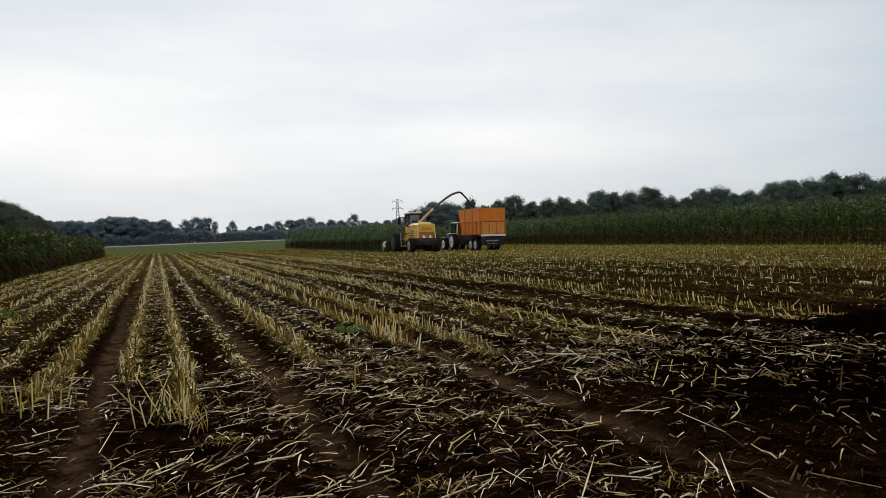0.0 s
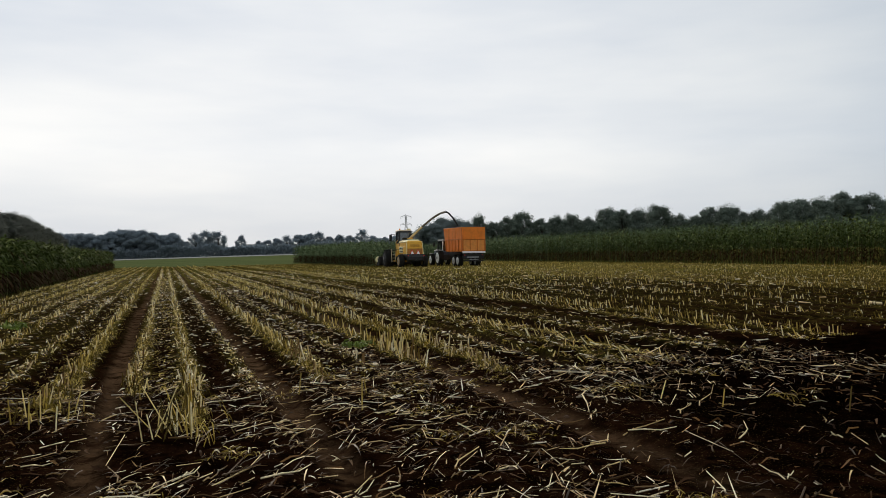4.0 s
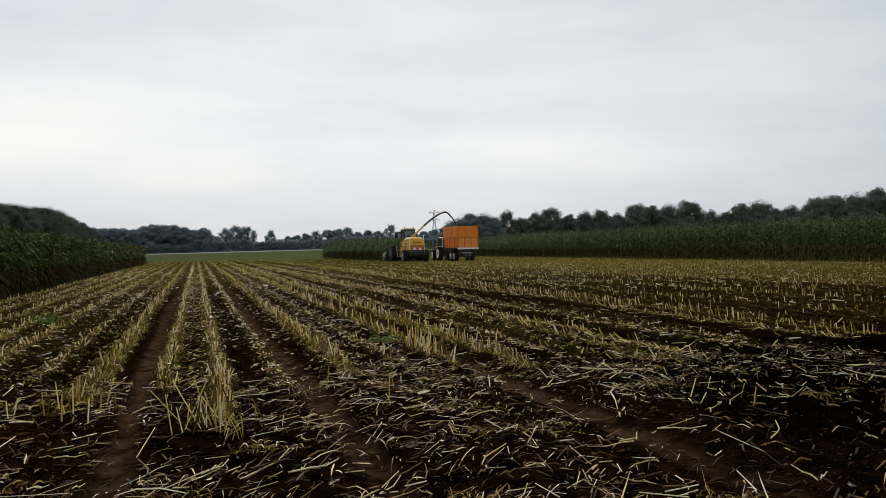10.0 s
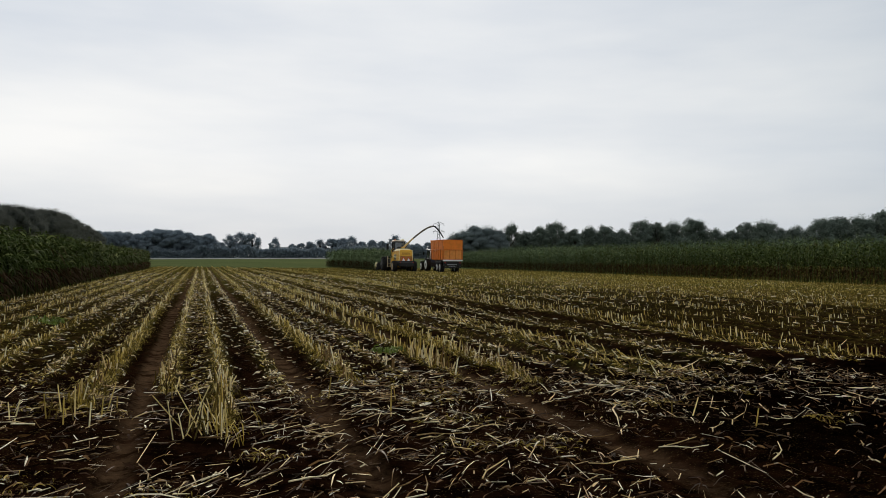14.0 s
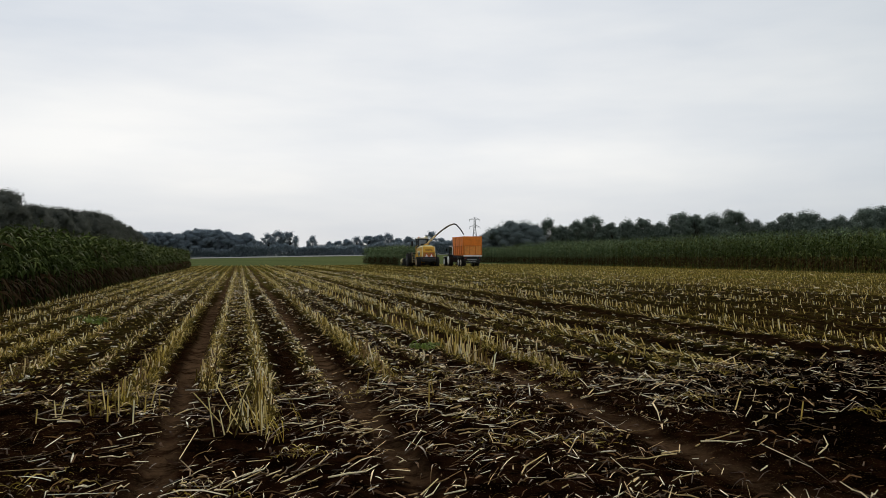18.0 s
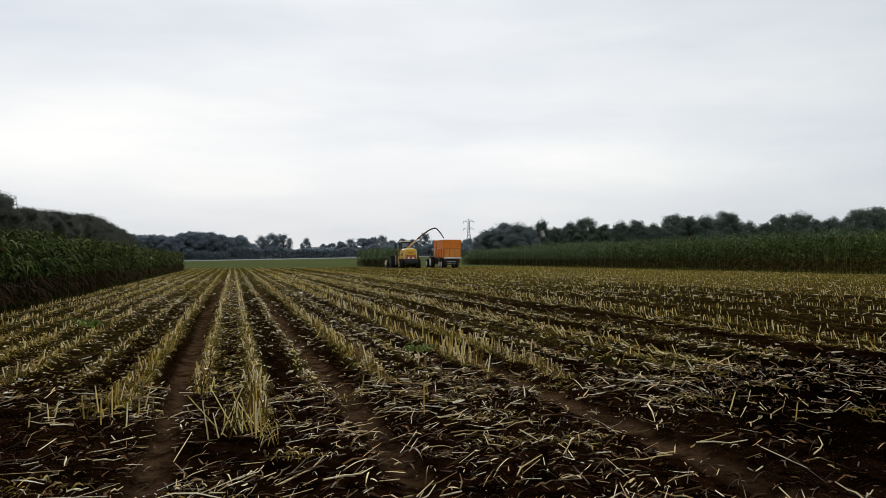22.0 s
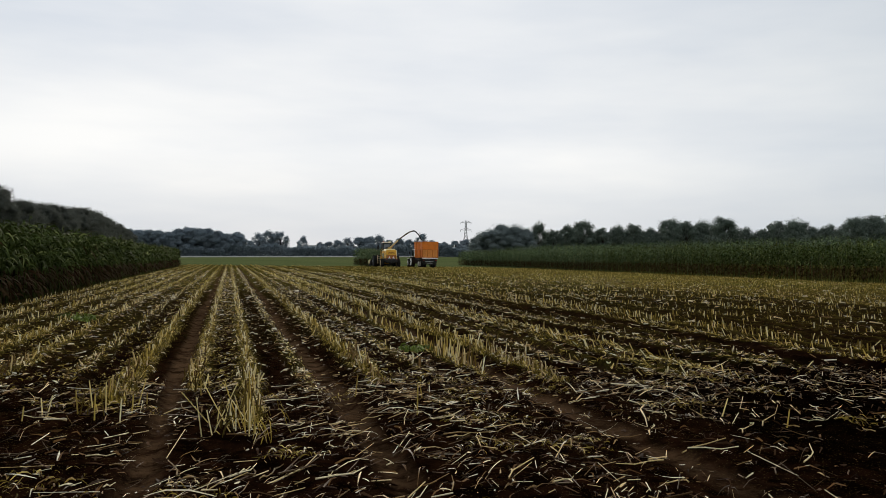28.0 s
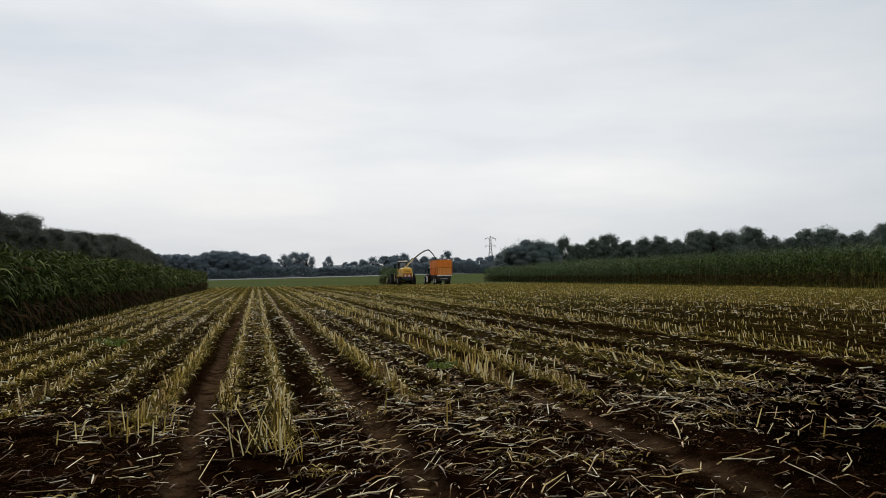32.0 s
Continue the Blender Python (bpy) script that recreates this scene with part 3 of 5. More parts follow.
def build_stubble():
    near = stub_heap(7.8, 34, 0.075, 5, 0.0108, -6.0, 30)
    far = stub_heap(34, 76, 0.125, 4, 0.0125, -6.0, 49.5)
    last = stub_heap(76, 150, 0.26, 3, 0.021, -6.0, 49.5)
    wide = stub_heap(14, 34, 0.20, 4, 0.010, 30.0, 49.5)
    # the clump of long stalks at the end of one row, and a short stand beside a wheel lane
    for cx, cy0, cy1, n, h, bend, splay, fat in ((0.20, 7.05, 8.4, 17, 0.36, 0.10, 0.05, 0.0066), (0.02, 7.2, 7.8, 9, 0.33, 0.12, 0.07, 0.0066), (0.25, 8.0, 10.2, 34, 0.24, 0.18, 0.05, 0.008), (0.05, 7.2, 7.9, 12, 0.36, 0.5, 0.12, 0.006), (-0.36, 9.4, 10.8, 14, 0.19, 0.2, 0.05, 0.008), (3.20, 10.3, 13.2, 34, 0.26, 0.12, 0.05, 0.0115), (-1.1, 8.0, 9.5, 12, 0.25, 0.1, 0.14, 0.007), (-1.5, 7.9, 8.6, 7, 0.22, 0.15, 0.2, 0.007)):
        y = rng.uniform(cy0, cy1, n)
        x = cx + rng.normal(0, splay, n)
        a = np.stack([x, y, land(x, y) - 0.02], 1)
        t = np.clip(rng.normal(h, 0.05, n), 0.1, 0.46)
        near.prisms(a, a + np.stack([rng.normal(0, bend, n) * t, rng.normal(0.03, bend, n) * t, t * rng.uniform(0.7, 1.05, n)], 1), fat, fat * 0.8, 5)
    y = rng.uniform(7.0, 9.6, 150)
    x = 0.17 + rng.normal(0, 0.13, 150)
    near.ribbons(np.stack([x, y, land(x, y) + rng.uniform(0, 0.16, 150)], 1), rng.uniform(0, 6.28, 150), rng.uniform(0.10, 0.26, 150), 0.012, rng.uniform(0.0, 1.2, 150), rng.uniform(0.3, 1.2, 150), 3, 0.4, 1)
    # single stalks left standing in the trampled part
    for x, y, h, lean in ((-1.15, 7.95, 0.30, 0.0), (-0.92, 7.8, 0.28, 0.01), (1.76, 7.77, 0.37, 0.01), (4.55, 7.35, 0.22, 0.02), (5.80, 5.9, 0.28, 0.06), (4.75, 7.3, 0.24, 0.09), (5.05, 6.7, 0.22, 0.05), (1.33, 8.9, 0.28, 0.03), (6.6, 8.3, 0.26, 0.1), (2.0, 8.6, 0.2, -0.02)):
        a = np.array([[x, y, float(land(x, y)) - 0.02]])
        near.prisms(a, a + [[lean, 0.03, h * 0.85]], 0.0075, 0.006, 5)
    for heap, mat, text in ((near, STUB, "yellowish cut maize stalks standing in rows on dark soil"), (far, STUB_FAR, "rows of cut maize stubble across the field"), (last, STUB_FAR, "far rows of cut maize stubble"), (wide, STUB_FAR, "cut maize stubble before the standing maize")):
        tagged(new("maize_stubble", heap.mesh("maize_stubble", [mat, ROWLEAF])), text, "stubble", kind="stuff")


build_stubble()


def build_near_rows():
    """The nearest stretch of each row, stalk by stalk."""
    shapes = []
    for i in range(10):
        heap = Heap()
        h = 0.6 + 0.08 * i
        fat = 0.0086 + 0.0006 * (i % 4)
        tip = np.array([[0.05 * math.sin(i * 2), 0.05 * math.cos(i * 3), h]]) * 0.2
        heap.prisms(np.array([[0, 0, -0.03]]), tip * 0.5, fat, fat * 0.93, 6)
        heap.prisms(tip * 0.5 - [[0, 0, 0.006]], tip * 0.5 + [[0, 0, 0.006]], fat * 1.15, fat * 1.15, 6)
        heap.prisms(tip * 0.5, tip, fat * 0.93, fat * 0.85, 6)
        # slanted cut at the top
        a = np.arange(6) * np.pi / 3
        ring = tip + np.stack([fat * 0.85 * np.cos(a), fat * 0.85 * np.sin(a), 0.006 * np.cos(a)], 1)
        heap.add(ring, [[0, 1, 2, 3], [0, 3, 4, 5]])
        # an old sheath hanging from the node
        heap.ribbons(tip * 0.55, i * 1.3, 0.09 + 0.01 * i, 0.022, 0.4, 0.9, 2)
        shapes.append(heap.mesh("stalk", [STALK]))
    for k in range(-4, 7):
        x, stand, tall, loose, push, _, start = row_style(k)
        root = new("stubble_row")
        root.matrix_basis = pose(x, start, float(land(x, start, False)))
        tagged(root, "end of a row of cut maize stalks in dark soil", "stubble", "near stubble rows")
        y = start
        while y < start + NEAR_ROWS:
            lane = float(lane_weight(x, y))
            if rng.random() > lane * 0.85 and rng.random() < stand * 0.9:
                px = x + rng.normal(0, 0.035 + 0.03 * loose)
                ob = new("stalk", shapes[int(rng.integers(0, 10))])
                ob.parent = root
                s = tall / 0.2 * rng.uniform(0.6, 1.1)
                tilt = min(55.0, 42 * loose + 20 * lane)
                ob.matrix_basis = pose(px - x, y - start, float(land(px, y)) - float(land(x, start, False)), rng.normal(-5, tilt), math.degrees(push) * 0.7 + rng.normal(0, tilt), rng.uniform(0, 360)) @ Matrix.Diagonal((1, 1, s, 1))
            y += rng.uniform(0.04, 0.12)


build_near_rows()


def build_loose_stalks():
    """Single long stalks lying across the trampled headland."""
    shapes = []
    for i in range(6):
        heap = Heap()
        ln = 0.15 + 0.10 * i
        bend = 0.006 + 0.008 * i
        fat = 0.0050 + 0.0003 * i
        p = [np.array([[-ln / 2 + ln * s, bend * math.sin(s * 3.1) * (-1) ** i, 0.012 * math.sin(s * 9)]]) for s in (0, 0.3, 0.62, 1.0)]
        for j in range(3):
            heap.prisms(p[j], p[j + 1], fat * (1 - 0.14 * j), fat * (0.86 - 0.14 * j), 6)
        for j in (1, 2):
            heap.prisms(p[j] - [[0.006, 0, 0]], p[j] + [[0.006, 0, 0]], fat * (1.25 - 0.14 * j), fat * (1.25 - 0.14 * j), 6)
        heap.ribbons(p[1], 0.25 + 0.1 * i, 0.10, 0.012, 0.2, 0.3, 3)
        shapes.append(heap.mesh("maize_stalk", [STALK]))
    spots = [(0.86, 8.0, 2.4, 1), (0.92, 8.05, 0.9, 1), (0.45, 5.9, 0.95, 5), (0.75, 5.6, 0.9, 5), (0.48, 7.45, -0.5, 2), (1.1, 8.6, 0.25, 4), (0.55, 8.75, 0.18, 4), (2.0, 7.6, 0.6, 3), (1.35, 6.2, 1.0, 2), (1.15, 5.2, 0.9, 3), (0.5, 5.0, 0.7, 5), (1.0, 5.05, 0.7, 5), (1.85, 4.7, 0.9, 3), (3.95, 5.3, 0.8, 4), (4.4, 5.6, 0.85, 5), (2.68, 4.7, 2.3, 1), (3.75, 6.0, 0.35, 4), (5.0, 6.9, 0.75, 4), (4.5, 6.5, 0.8, 4), (2.0, 5.5, 0.9, 4), (1.7, 6.3, 0.95, 4), (-1.6, 7.0, 0.7, 3)]
    while len(spots) < 290:
        x, y = rng.uniform(-2.0, 7.5), rng.uniform(3.6, 10.4)
        bare = max(0.7 * float(smooth01((x - 2.9) / 0.8) * smooth01((7.6 - y) / 1.0)), 0.7 * float(smooth01((-0.7 - x) / 0.5) * smooth01((y - 5.4) / 0.8)))
        if lane_weight(x, y) * 0.8 < rng.random() and bare < rng.random() and 0.6 + 0.5 * float(lattice(np.array(x * 0.8), np.array(y * 0.8), 41)) > rng.random():
            spots.append((x, y, rng.normal(1.05, 0.4) if rng.random() < 0.8 else rng.uniform(0, 3.1), int(min(5, abs(rng.normal(0, 1.7))))))
    for x, y, az, i in spots:
        ob = new("maize_stalk", shapes[i])
        ob.matrix_basis = pose(x, y, float(land(x, y)) + 0.026, 0, rng.normal(0, 4), math.degrees(az))
        tagged(ob, "pale broken maize stalk lying on dark soil", "stalk", "loose stalks")


build_loose_stalks()


def build_tangles():
    """Heaps of torn leaves and husks on the headland."""
    spots = [(2.35, 7.5, 0.34), (2.15, 6.4, 0.26), (2.75, 6.3, 0.28), (2.3, 8.4, 0.3), (2.7, 9.0, 0.34), (3.6, 9.2, 0.25), (1.2, 9.2, 0.2), (4.6, 8.0, 0.3), (-0.2, 5.4, 0.22), (1.6, 4.7, 0.2), (5.2, 9.3, 0.3), (0.5, 6.4, 0.2), (0.3, 4.6, 0.2), (6.1, 8.6, 0.3), (2.6, 9.9, 0.3), (-1.0, 8.7, 0.3), (-1.5, 8.9, 0.3), (-1.3, 6.0, 0.3), (-0.9, 5.2, 0.3), (2.9, 4.1, 0.2), (5.9, 6.7, 0.2)]
    for x, y, r in spots:
        heap = Heap()
        n = int(260 * r)
        a, d = rng.uniform(0, 6.28, n), r * np.sqrt(rng.random(n))
        px, py = x + d * np.cos(a) * 1.3, y + d * np.sin(a)
        p = np.stack([px, py, land(px, py) + rng.random(n) * 0.06 * (1 - d / r)], 1)
        heap.ribbons(p, rng.uniform(0, 6.28, n), rng.uniform(0.05, 0.16, n), rng.uniform(0.006, 0.013, n), rng.uniform(0.1, 1.1, n), rng.uniform(-0.2, 0.8, n), 4, 0.6, 0)
        m = n // 2
        heap.ribbons(p[:m], rng.uniform(0, 6.28, m), rng.uniform(0.05, 0.13, m), 0.014, rng.uniform(0.3, 1.5, m), rng.uniform(0, 0.8, m), 4, 0.7, 1)
        tagged(new("leaf_tangle", heap.mesh("leaf_tangle", [ROWLEAF, STRAW])), "tangle of torn olive maize leaves on the soil", "leaves", kind="stuff")


build_tangles()


def build_undergrowth():
    """Old leaf bases and low green along the rows."""
    heap = Heap()
    for k in ROW_KEYS:
        x, stand, tall, loose, push, leaf, start = row_style(k)
        for lo, hi, gap, size in ((start - 0.3, 18, 0.0060, 0.09), (18, 34, 0.0100, 0.12), (34, 64, 0.022, 0.17), (64, 131, 0.075, 0.27)):
            if lo < 18 and x > 26 or hi <= lo:
                continue
            n = int((hi - lo) / gap * 1.5 * min(1.7, leaf) * (0.5 if k > 13 and hi < 30 else 1))
            y = rng.uniform(lo, hi, n)
            patchy = 0.72 + 0.5 * lattice(y * 0.45, 0 * y + k * 2.3, 71)
            y = y[(rng.random(n) > 0.9 * lane_weight(x, y)) & (rng.random(n) < patchy)]
            n = len(y)
            px = x + rng.normal(0, 0.035 if k in (-1, 0) else 0.055 + 0.015 * min(1.0, leaf), n) + 0.05 * push
            rise = rng.uniform(0.4, 2.4, n) * min(1.2, 0.35 + 0.6 * leaf)
            heap.ribbons(np.stack([px, y, land(px, y)], 1), rng.uniform(0, 6.28, n), size * rng.uniform(0.6, 1.5, n), size * 0.2, rise, rng.uniform(-0.5, 0.7, n), 1 if lo > 17.5 else 2)
    # leafy beds between two rows
    for cx, half, n in ((-0.06, 0.22, 2600), (-1.5, 0.2, 1200), (-3.05, 0.3, 1500), (-2.3, 0.25, 900), (3.58, 0.12, 500), (6.3, 0.4, 1500), (-4.5, 0.9, 3200), (2.1, 0.2, 900)):
        y = 9.9 + 50 * rng.random(n) ** 1.6
        px = cx + half * rng.uniform(-1, 1, n)
        ok = rng.random(n) > 0.9 * lane_weight(px, y)
        px, y = px[ok], y[ok]
        n = len(y)
        size = 0.06 + 0.0016 * y
        heap.ribbons(np.stack([px, y, land(px, y) + 0.005], 1), rng.uniform(0, 6.28, n), size * rng.uniform(0.6, 1.5, n), size * 0.25, rng.uniform(0.0, 1.0, n), rng.uniform(0.0, 0.8, n), 2)
    # the uncombed swath before the standing maize
    n = 12000
    px, y = rng.uniform(22.3, 49.5, n), 20 + 120 * rng.random(n)
    size = (0.10 + 0.0016 * y) * rng.uniform(0.6, 1.4, n)
    heap.ribbons(np.stack([px, y, land(px, y)], 1), rng.uniform(0, 6.28, n), size, size * 0.25, rng.uniform(0.3, 1.6, n), rng.uniform(0.0, 0.6, n), 1)
    tagged(new("row_undergrowth", heap.mesh("row_undergrowth", [ROWLEAF])), "olive leaf remains and low growth along the maize rows", "undergrowth", kind="stuff")


build_undergrowth()


def build_litter():
    """Broken stalks and leaf scraps lying on the soil."""
    heap = Heap()

    def lay(n, x0, x1, y0, y1, lo, hi, wid, aim, spread, keep_lane=0.2, bare=True, firm=0.5):
        x, y = rng.uniform(x0, x1, n), y0 + (y1 - y0) * rng.random(n)
        ok = (rng.random(n) > lane_weight(x, y) * (1 - keep_lane)) & (0.62 + 0.45 * lattice(x * 0.9, y * 0.9, 41) > rng.random(n))
        if bare:
            ok &= rng.random(n) > 0.78 * smooth01((x - 2.6) / 0.9) * smooth01((7.6 - y) / 1.2)
            ok &= rng.random(n) > 0.7 * smooth01((-0.7 - x) / 0.5) * smooth01((9.6 - y) / 1.0) * smooth01((y - 5.4) / 0.8)
            ok &= rng.random(n) > 0.35 * smooth01((x - 0.35) / 0.05) * smooth01((1.65 - x) / 0.05) * smooth01((y - 9.2) / 0.6)
        x, y = x[ok], y[ok]
        m = len(x)
        az = rng.normal(aim, spread, m) + np.pi * rng.integers(0, 2, m)
        ln = lo + (hi - lo) * rng.random(m) ** 2.0
        half = np.stack([np.cos(az), np.sin(az), rng.normal(0, 0.12, m)], 1) * ln[:, None] * 0.5
        mid = np.stack([x, y, land(x, y) + 0.012 + rng.random(m) * 0.035], 1)
        w = wid * np.exp(rng.normal(-0.1, 0.38, m))
        solid = rng.random(m) < firm
        heap.prisms((mid - half)[solid], (mid + half)[solid], w[solid] * 0.55, w[solid] * 0.42, 4)
        leaf = ~solid
        heap.ribbons((mid - half)[leaf], az[leaf], ln[leaf], w[leaf] * 1.15, rng.uniform(0.0, 0.5, leaf.sum()), rng.uniform(-0.3, 0.3, leaf.sum()), 3, 0.5)

    # the trampled headland
    lay(4200, -3.5, 8.5, 3.0, 10.2, 0.12, 0.55, 0.0074, 0.95, 0.45)
    lay(600, 1.5, 3.4, 7.8, 10.6, 0.06, 0.30, 0.0085, 0.9, 0.7, 0.3, False)
    lay(350, 1.4, 3.6, 4.2, 8.0, 0.06, 0.36, 0.0074, 0.8, 0.5, 0.3, False)
    lay(9500, -3.5, 9.0, 2.8, 10.4, 0.03, 0.22, 0.0062, 0.95, 0.8, 0.2, True, 0.25)
    # a bed of pale straw between two rows
    lay(1500, 2.0, 3.05, 9.6, 40.0, 0.06, 0.26, 0.013, 1.2, 0.7, 0.2, False)
    lay(420, 2.0, 3.05, 9.6, 18.0, 0.05, 0.22, 0.011, 0.8, 0.9, 0.2, False)
    # thin lines of debris beside the lanes
    for cx, n in ((0.93, 420), (4.78, 420), (7.62, 460), (-1.86, 380), (-2.5, 300)):
        lay(n, cx - 0.07, cx + 0.07, 9.6, 40.0, 0.04, 0.15, 0.016, 1.5, 0.6, 0.9, False)
    # between the rows
    lay(900, -0.3, 0.25, 9.6, 40.0, 0.05, 0.16, 0.010, 0.3, 0.9, 0.2, False)
    lay(1900, -6.0, -1.2, 9.6, 34.0, 0.04, 0.20, 0.014, 0.4, 0.9)
    lay(1500, 0.4, 1.7, 9.0, 30.0, 0.03, 0.15, 0.0105, 0.7, 1.0, 0.35, False)
    # stalks pushed over by the wheels
    lay(1350, 4.3, 10.3, 9.8, 26.0, 0.08, 0.24, 0.012, 2.2, 0.45, 0.25, False)
    lay(850, 3.2, 9.0, 7.6, 13.0, 0.06, 0.34, 0.0105, 0.75, 0.55, 0.25, False)
    lay(480, 7.0, 22.0, 10.0, 34.0, 0.06, 0.24, 0.011, 2.0, 0.9, 0.2, False)
    lay(5200, -6.0, 28.0, 26.0, 60.0, 0.08, 0.30, 0.022, 1.2, 1.0, 0.1, False)
    lay(2600, 10.0, 49.0, 16.0, 70.0, 0.1, 0.4, 0.025, 1.2, 1.0, 0.1, False)
    lay(1500, -5.5, 12.0, -5.0, 3.2, 0.05, 0.4, 0.012, 0.8, 1.2)
    # dead brown leaves trodden into the headland
    for n, x0, x1, y0, y1 in ((5000, -3.0, 9.0, 3.0, 10.5), (2800, 2.0, 22.0, 9.0, 30.0)):
        x, y = rng.uniform(x0, x1, n), rng.uniform(y0, y1, n)
        ok = (rng.random(n) > 0.8 * lane_weight(x, y)) & (0.5 + 0.6 * lattice(x * 1.1, y * 1.1, 43) > rng.random(n))
        x, y = x[ok], y[ok]
        n = len(x)
        heap.ribbons(np.stack([x, y, land(x, y) + 0.008], 1), rng.uniform(0, 6.28, n), rng.uniform(0.05, 0.24, n), rng.uniform(0.012, 0.03, n), rng.uniform(0.0, 0.7, n), rng.uniform(-0.2, 0.6, n), 2, 0.6, 1)
    # pale torn husks beside the rows
    for k in range(-8, 44):
        x, stand, tall, loose, push, leaf, start = row_style(k)
        n = int((620 if k < 14 else 200) * (0.4 + 0.6 * stand))
        y = start + 70 * rng.random(n) ** 1.7
        px = x + rng.normal(0, 0.10, n)
        ok = rng.random(n) > 0.85 * lane_weight(px, y)
        px, y = px[ok], y[ok]
        n = len(y)
        size = (0.055 + 0.0018 * y) * rng.uniform(0.5, 1.7, n)
        heap.ribbons(np.stack([px, y, land(px, y) + 0.02], 1), rng.uniform(0, 6.28, n), size, 0.013 + 0.0006 * y, rng.uniform(0.0, 0.9, n), rng.uniform(-0.2, 0.7, n), 2, 0.6)
    # pale strips of husk along the crests
    for k, share in ((-5, 0.2), (-4, 0.4), (-2, 0.2), (-1, 1.3), (0, 1.0), (1, 0.8), (2, 0.9), (5, 1.0), (6, 0.6), (8, 0.6), (10, 0.6)):
        x, stand, tall, loose, push, leaf, start = row_style(k)
        n = int(560 * share)
        y = start + 90 * rng.random(n) ** 1.7
        px = x + rng.normal(0, 0.022, n)
        up = 0.6 * tall * rng.uniform(0.6, 1.2, n) * float(stand > 0.7)
        heap.ribbons(np.stack([px, y, land(px, y) + 0.02 + up], 1), rng.normal(1.57, 0.3, n), (0.10 + 0.004 * y) * rng.uniform(0.6, 1.4, n), 0.014 + 0.0006 * y, rng.uniform(0.0, 0.3, n), rng.uniform(0.0, 0.3, n), 2, 0.5, 2)
    tagged(new("maize_straw", heap.mesh("maize_straw", [STRAW, LEAF_LITTER, STUB_FAR])), "broken pale stalks and leaf scraps lying on the soil", "straw", kind="stuff")


build_litter()


def build_weed(x, y, r, n):
    heap = Heap()
    a = rng.uniform(0, 6.28, n)
    d = r * np.sqrt(rng.random(n)) * 0.7
    p = np.stack([x + d * np.cos(a), y + d * np.sin(a), np.zeros(n)], 1)
    p[:, 2] = land(p[:, 0], p[:, 1])
    heap.ribbons(p, a + rng.normal(0, 0.6, n), r * rng.uniform(0.4, 0.9, n), 0.035, rng.uniform(0.8, 2.2, n), rng.uniform(0.1, 0.8, n), 3)
    tagged(new("weed", heap.mesh("weed", [WEED])), "low bright green weed growing between stubble rows", "weed")


build_weed(2.96, 13.3, 0.26, 150)
build_weed(-3.3, 20.2, 0.4, 180)

# ---- standing maize ----


def maize(heap, x, y, tall, leaves, segs, tassel=True, wide=0.075, green=0):
    """Maize plants at the places x, y."""
    x, y = np.asarray(x, float), np.asarray(y, float)
    n = len(x)
    if not n:
        return
    z = land(x, y, False)
    tall = tall * rng.normal(1, 0.06, n) * (1 + 0.05 * lattice(x * 0.25, y * 0.25, 51))
    base = np.stack([x, y, z - 0.05], 1)
    lean = np.stack([rng.normal(0, 0.03, n) * tall, rng.normal(0, 0.03, n) * tall, tall * 0.93], 1)
    heap.prisms(base, base + lean, 0.016, 0.007, 3, mat=green)
    plane = rng.uniform(0, 6.28, n)
    for i in range(leaves):
        s = (i + 0.5 + rng.uniform(-0.3, 0.3, n)) / leaves
        p = base + lean * (0.10 + 0.86 * s)[:, None]
        az = plane + np.pi * (i % 2) + rng.normal(0, 0.7, n)
        ln = (0.30 + 0.24 * np.sin(np.clip(s, 0, 1) * 2.8)) * rng.uniform(0.75, 1.2, n)
        dry = (s < 0.38) | (rng.random(n) < 0.02)
        for flag, mat in ((~dry, green), (dry, 1)):
            rise, fall = rng.uniform(0.7, 1.8, n), rng.uniform(-0.4, 0.6, n)
            if mat == 1:
                rise, fall = rise * 0.1, fall + 0.6
            heap.ribbons(p[flag], az[flag], ln[flag], wide, rise[flag], fall[flag], segs, 0.55, mat)
    if tassel:
        top = base + lean
        for _ in range(3):
            heap.ribbons(top, rng.uniform(0, 6.28, n), 0.24, 0.03, rng.uniform(1.2, 3.0, n), 0.0, 1, 0.3, 2)


MAIZE_MATS = [CORN, CORN_DRY, TASSEL, CORN_HAZED]


def grid_rows(x_rows, y0, y1, gap):
    xs, ys = [], []
    for x in x_rows:
        n = int((y1 - y0) / gap)
        ys.append(y0 + (np.arange(n) + rng.uniform(0.1, 0.9, n)) * gap)
        xs.append(x + rng.normal(0, 0.05, n))
    return np.concatenate(xs), np.concatenate(ys)


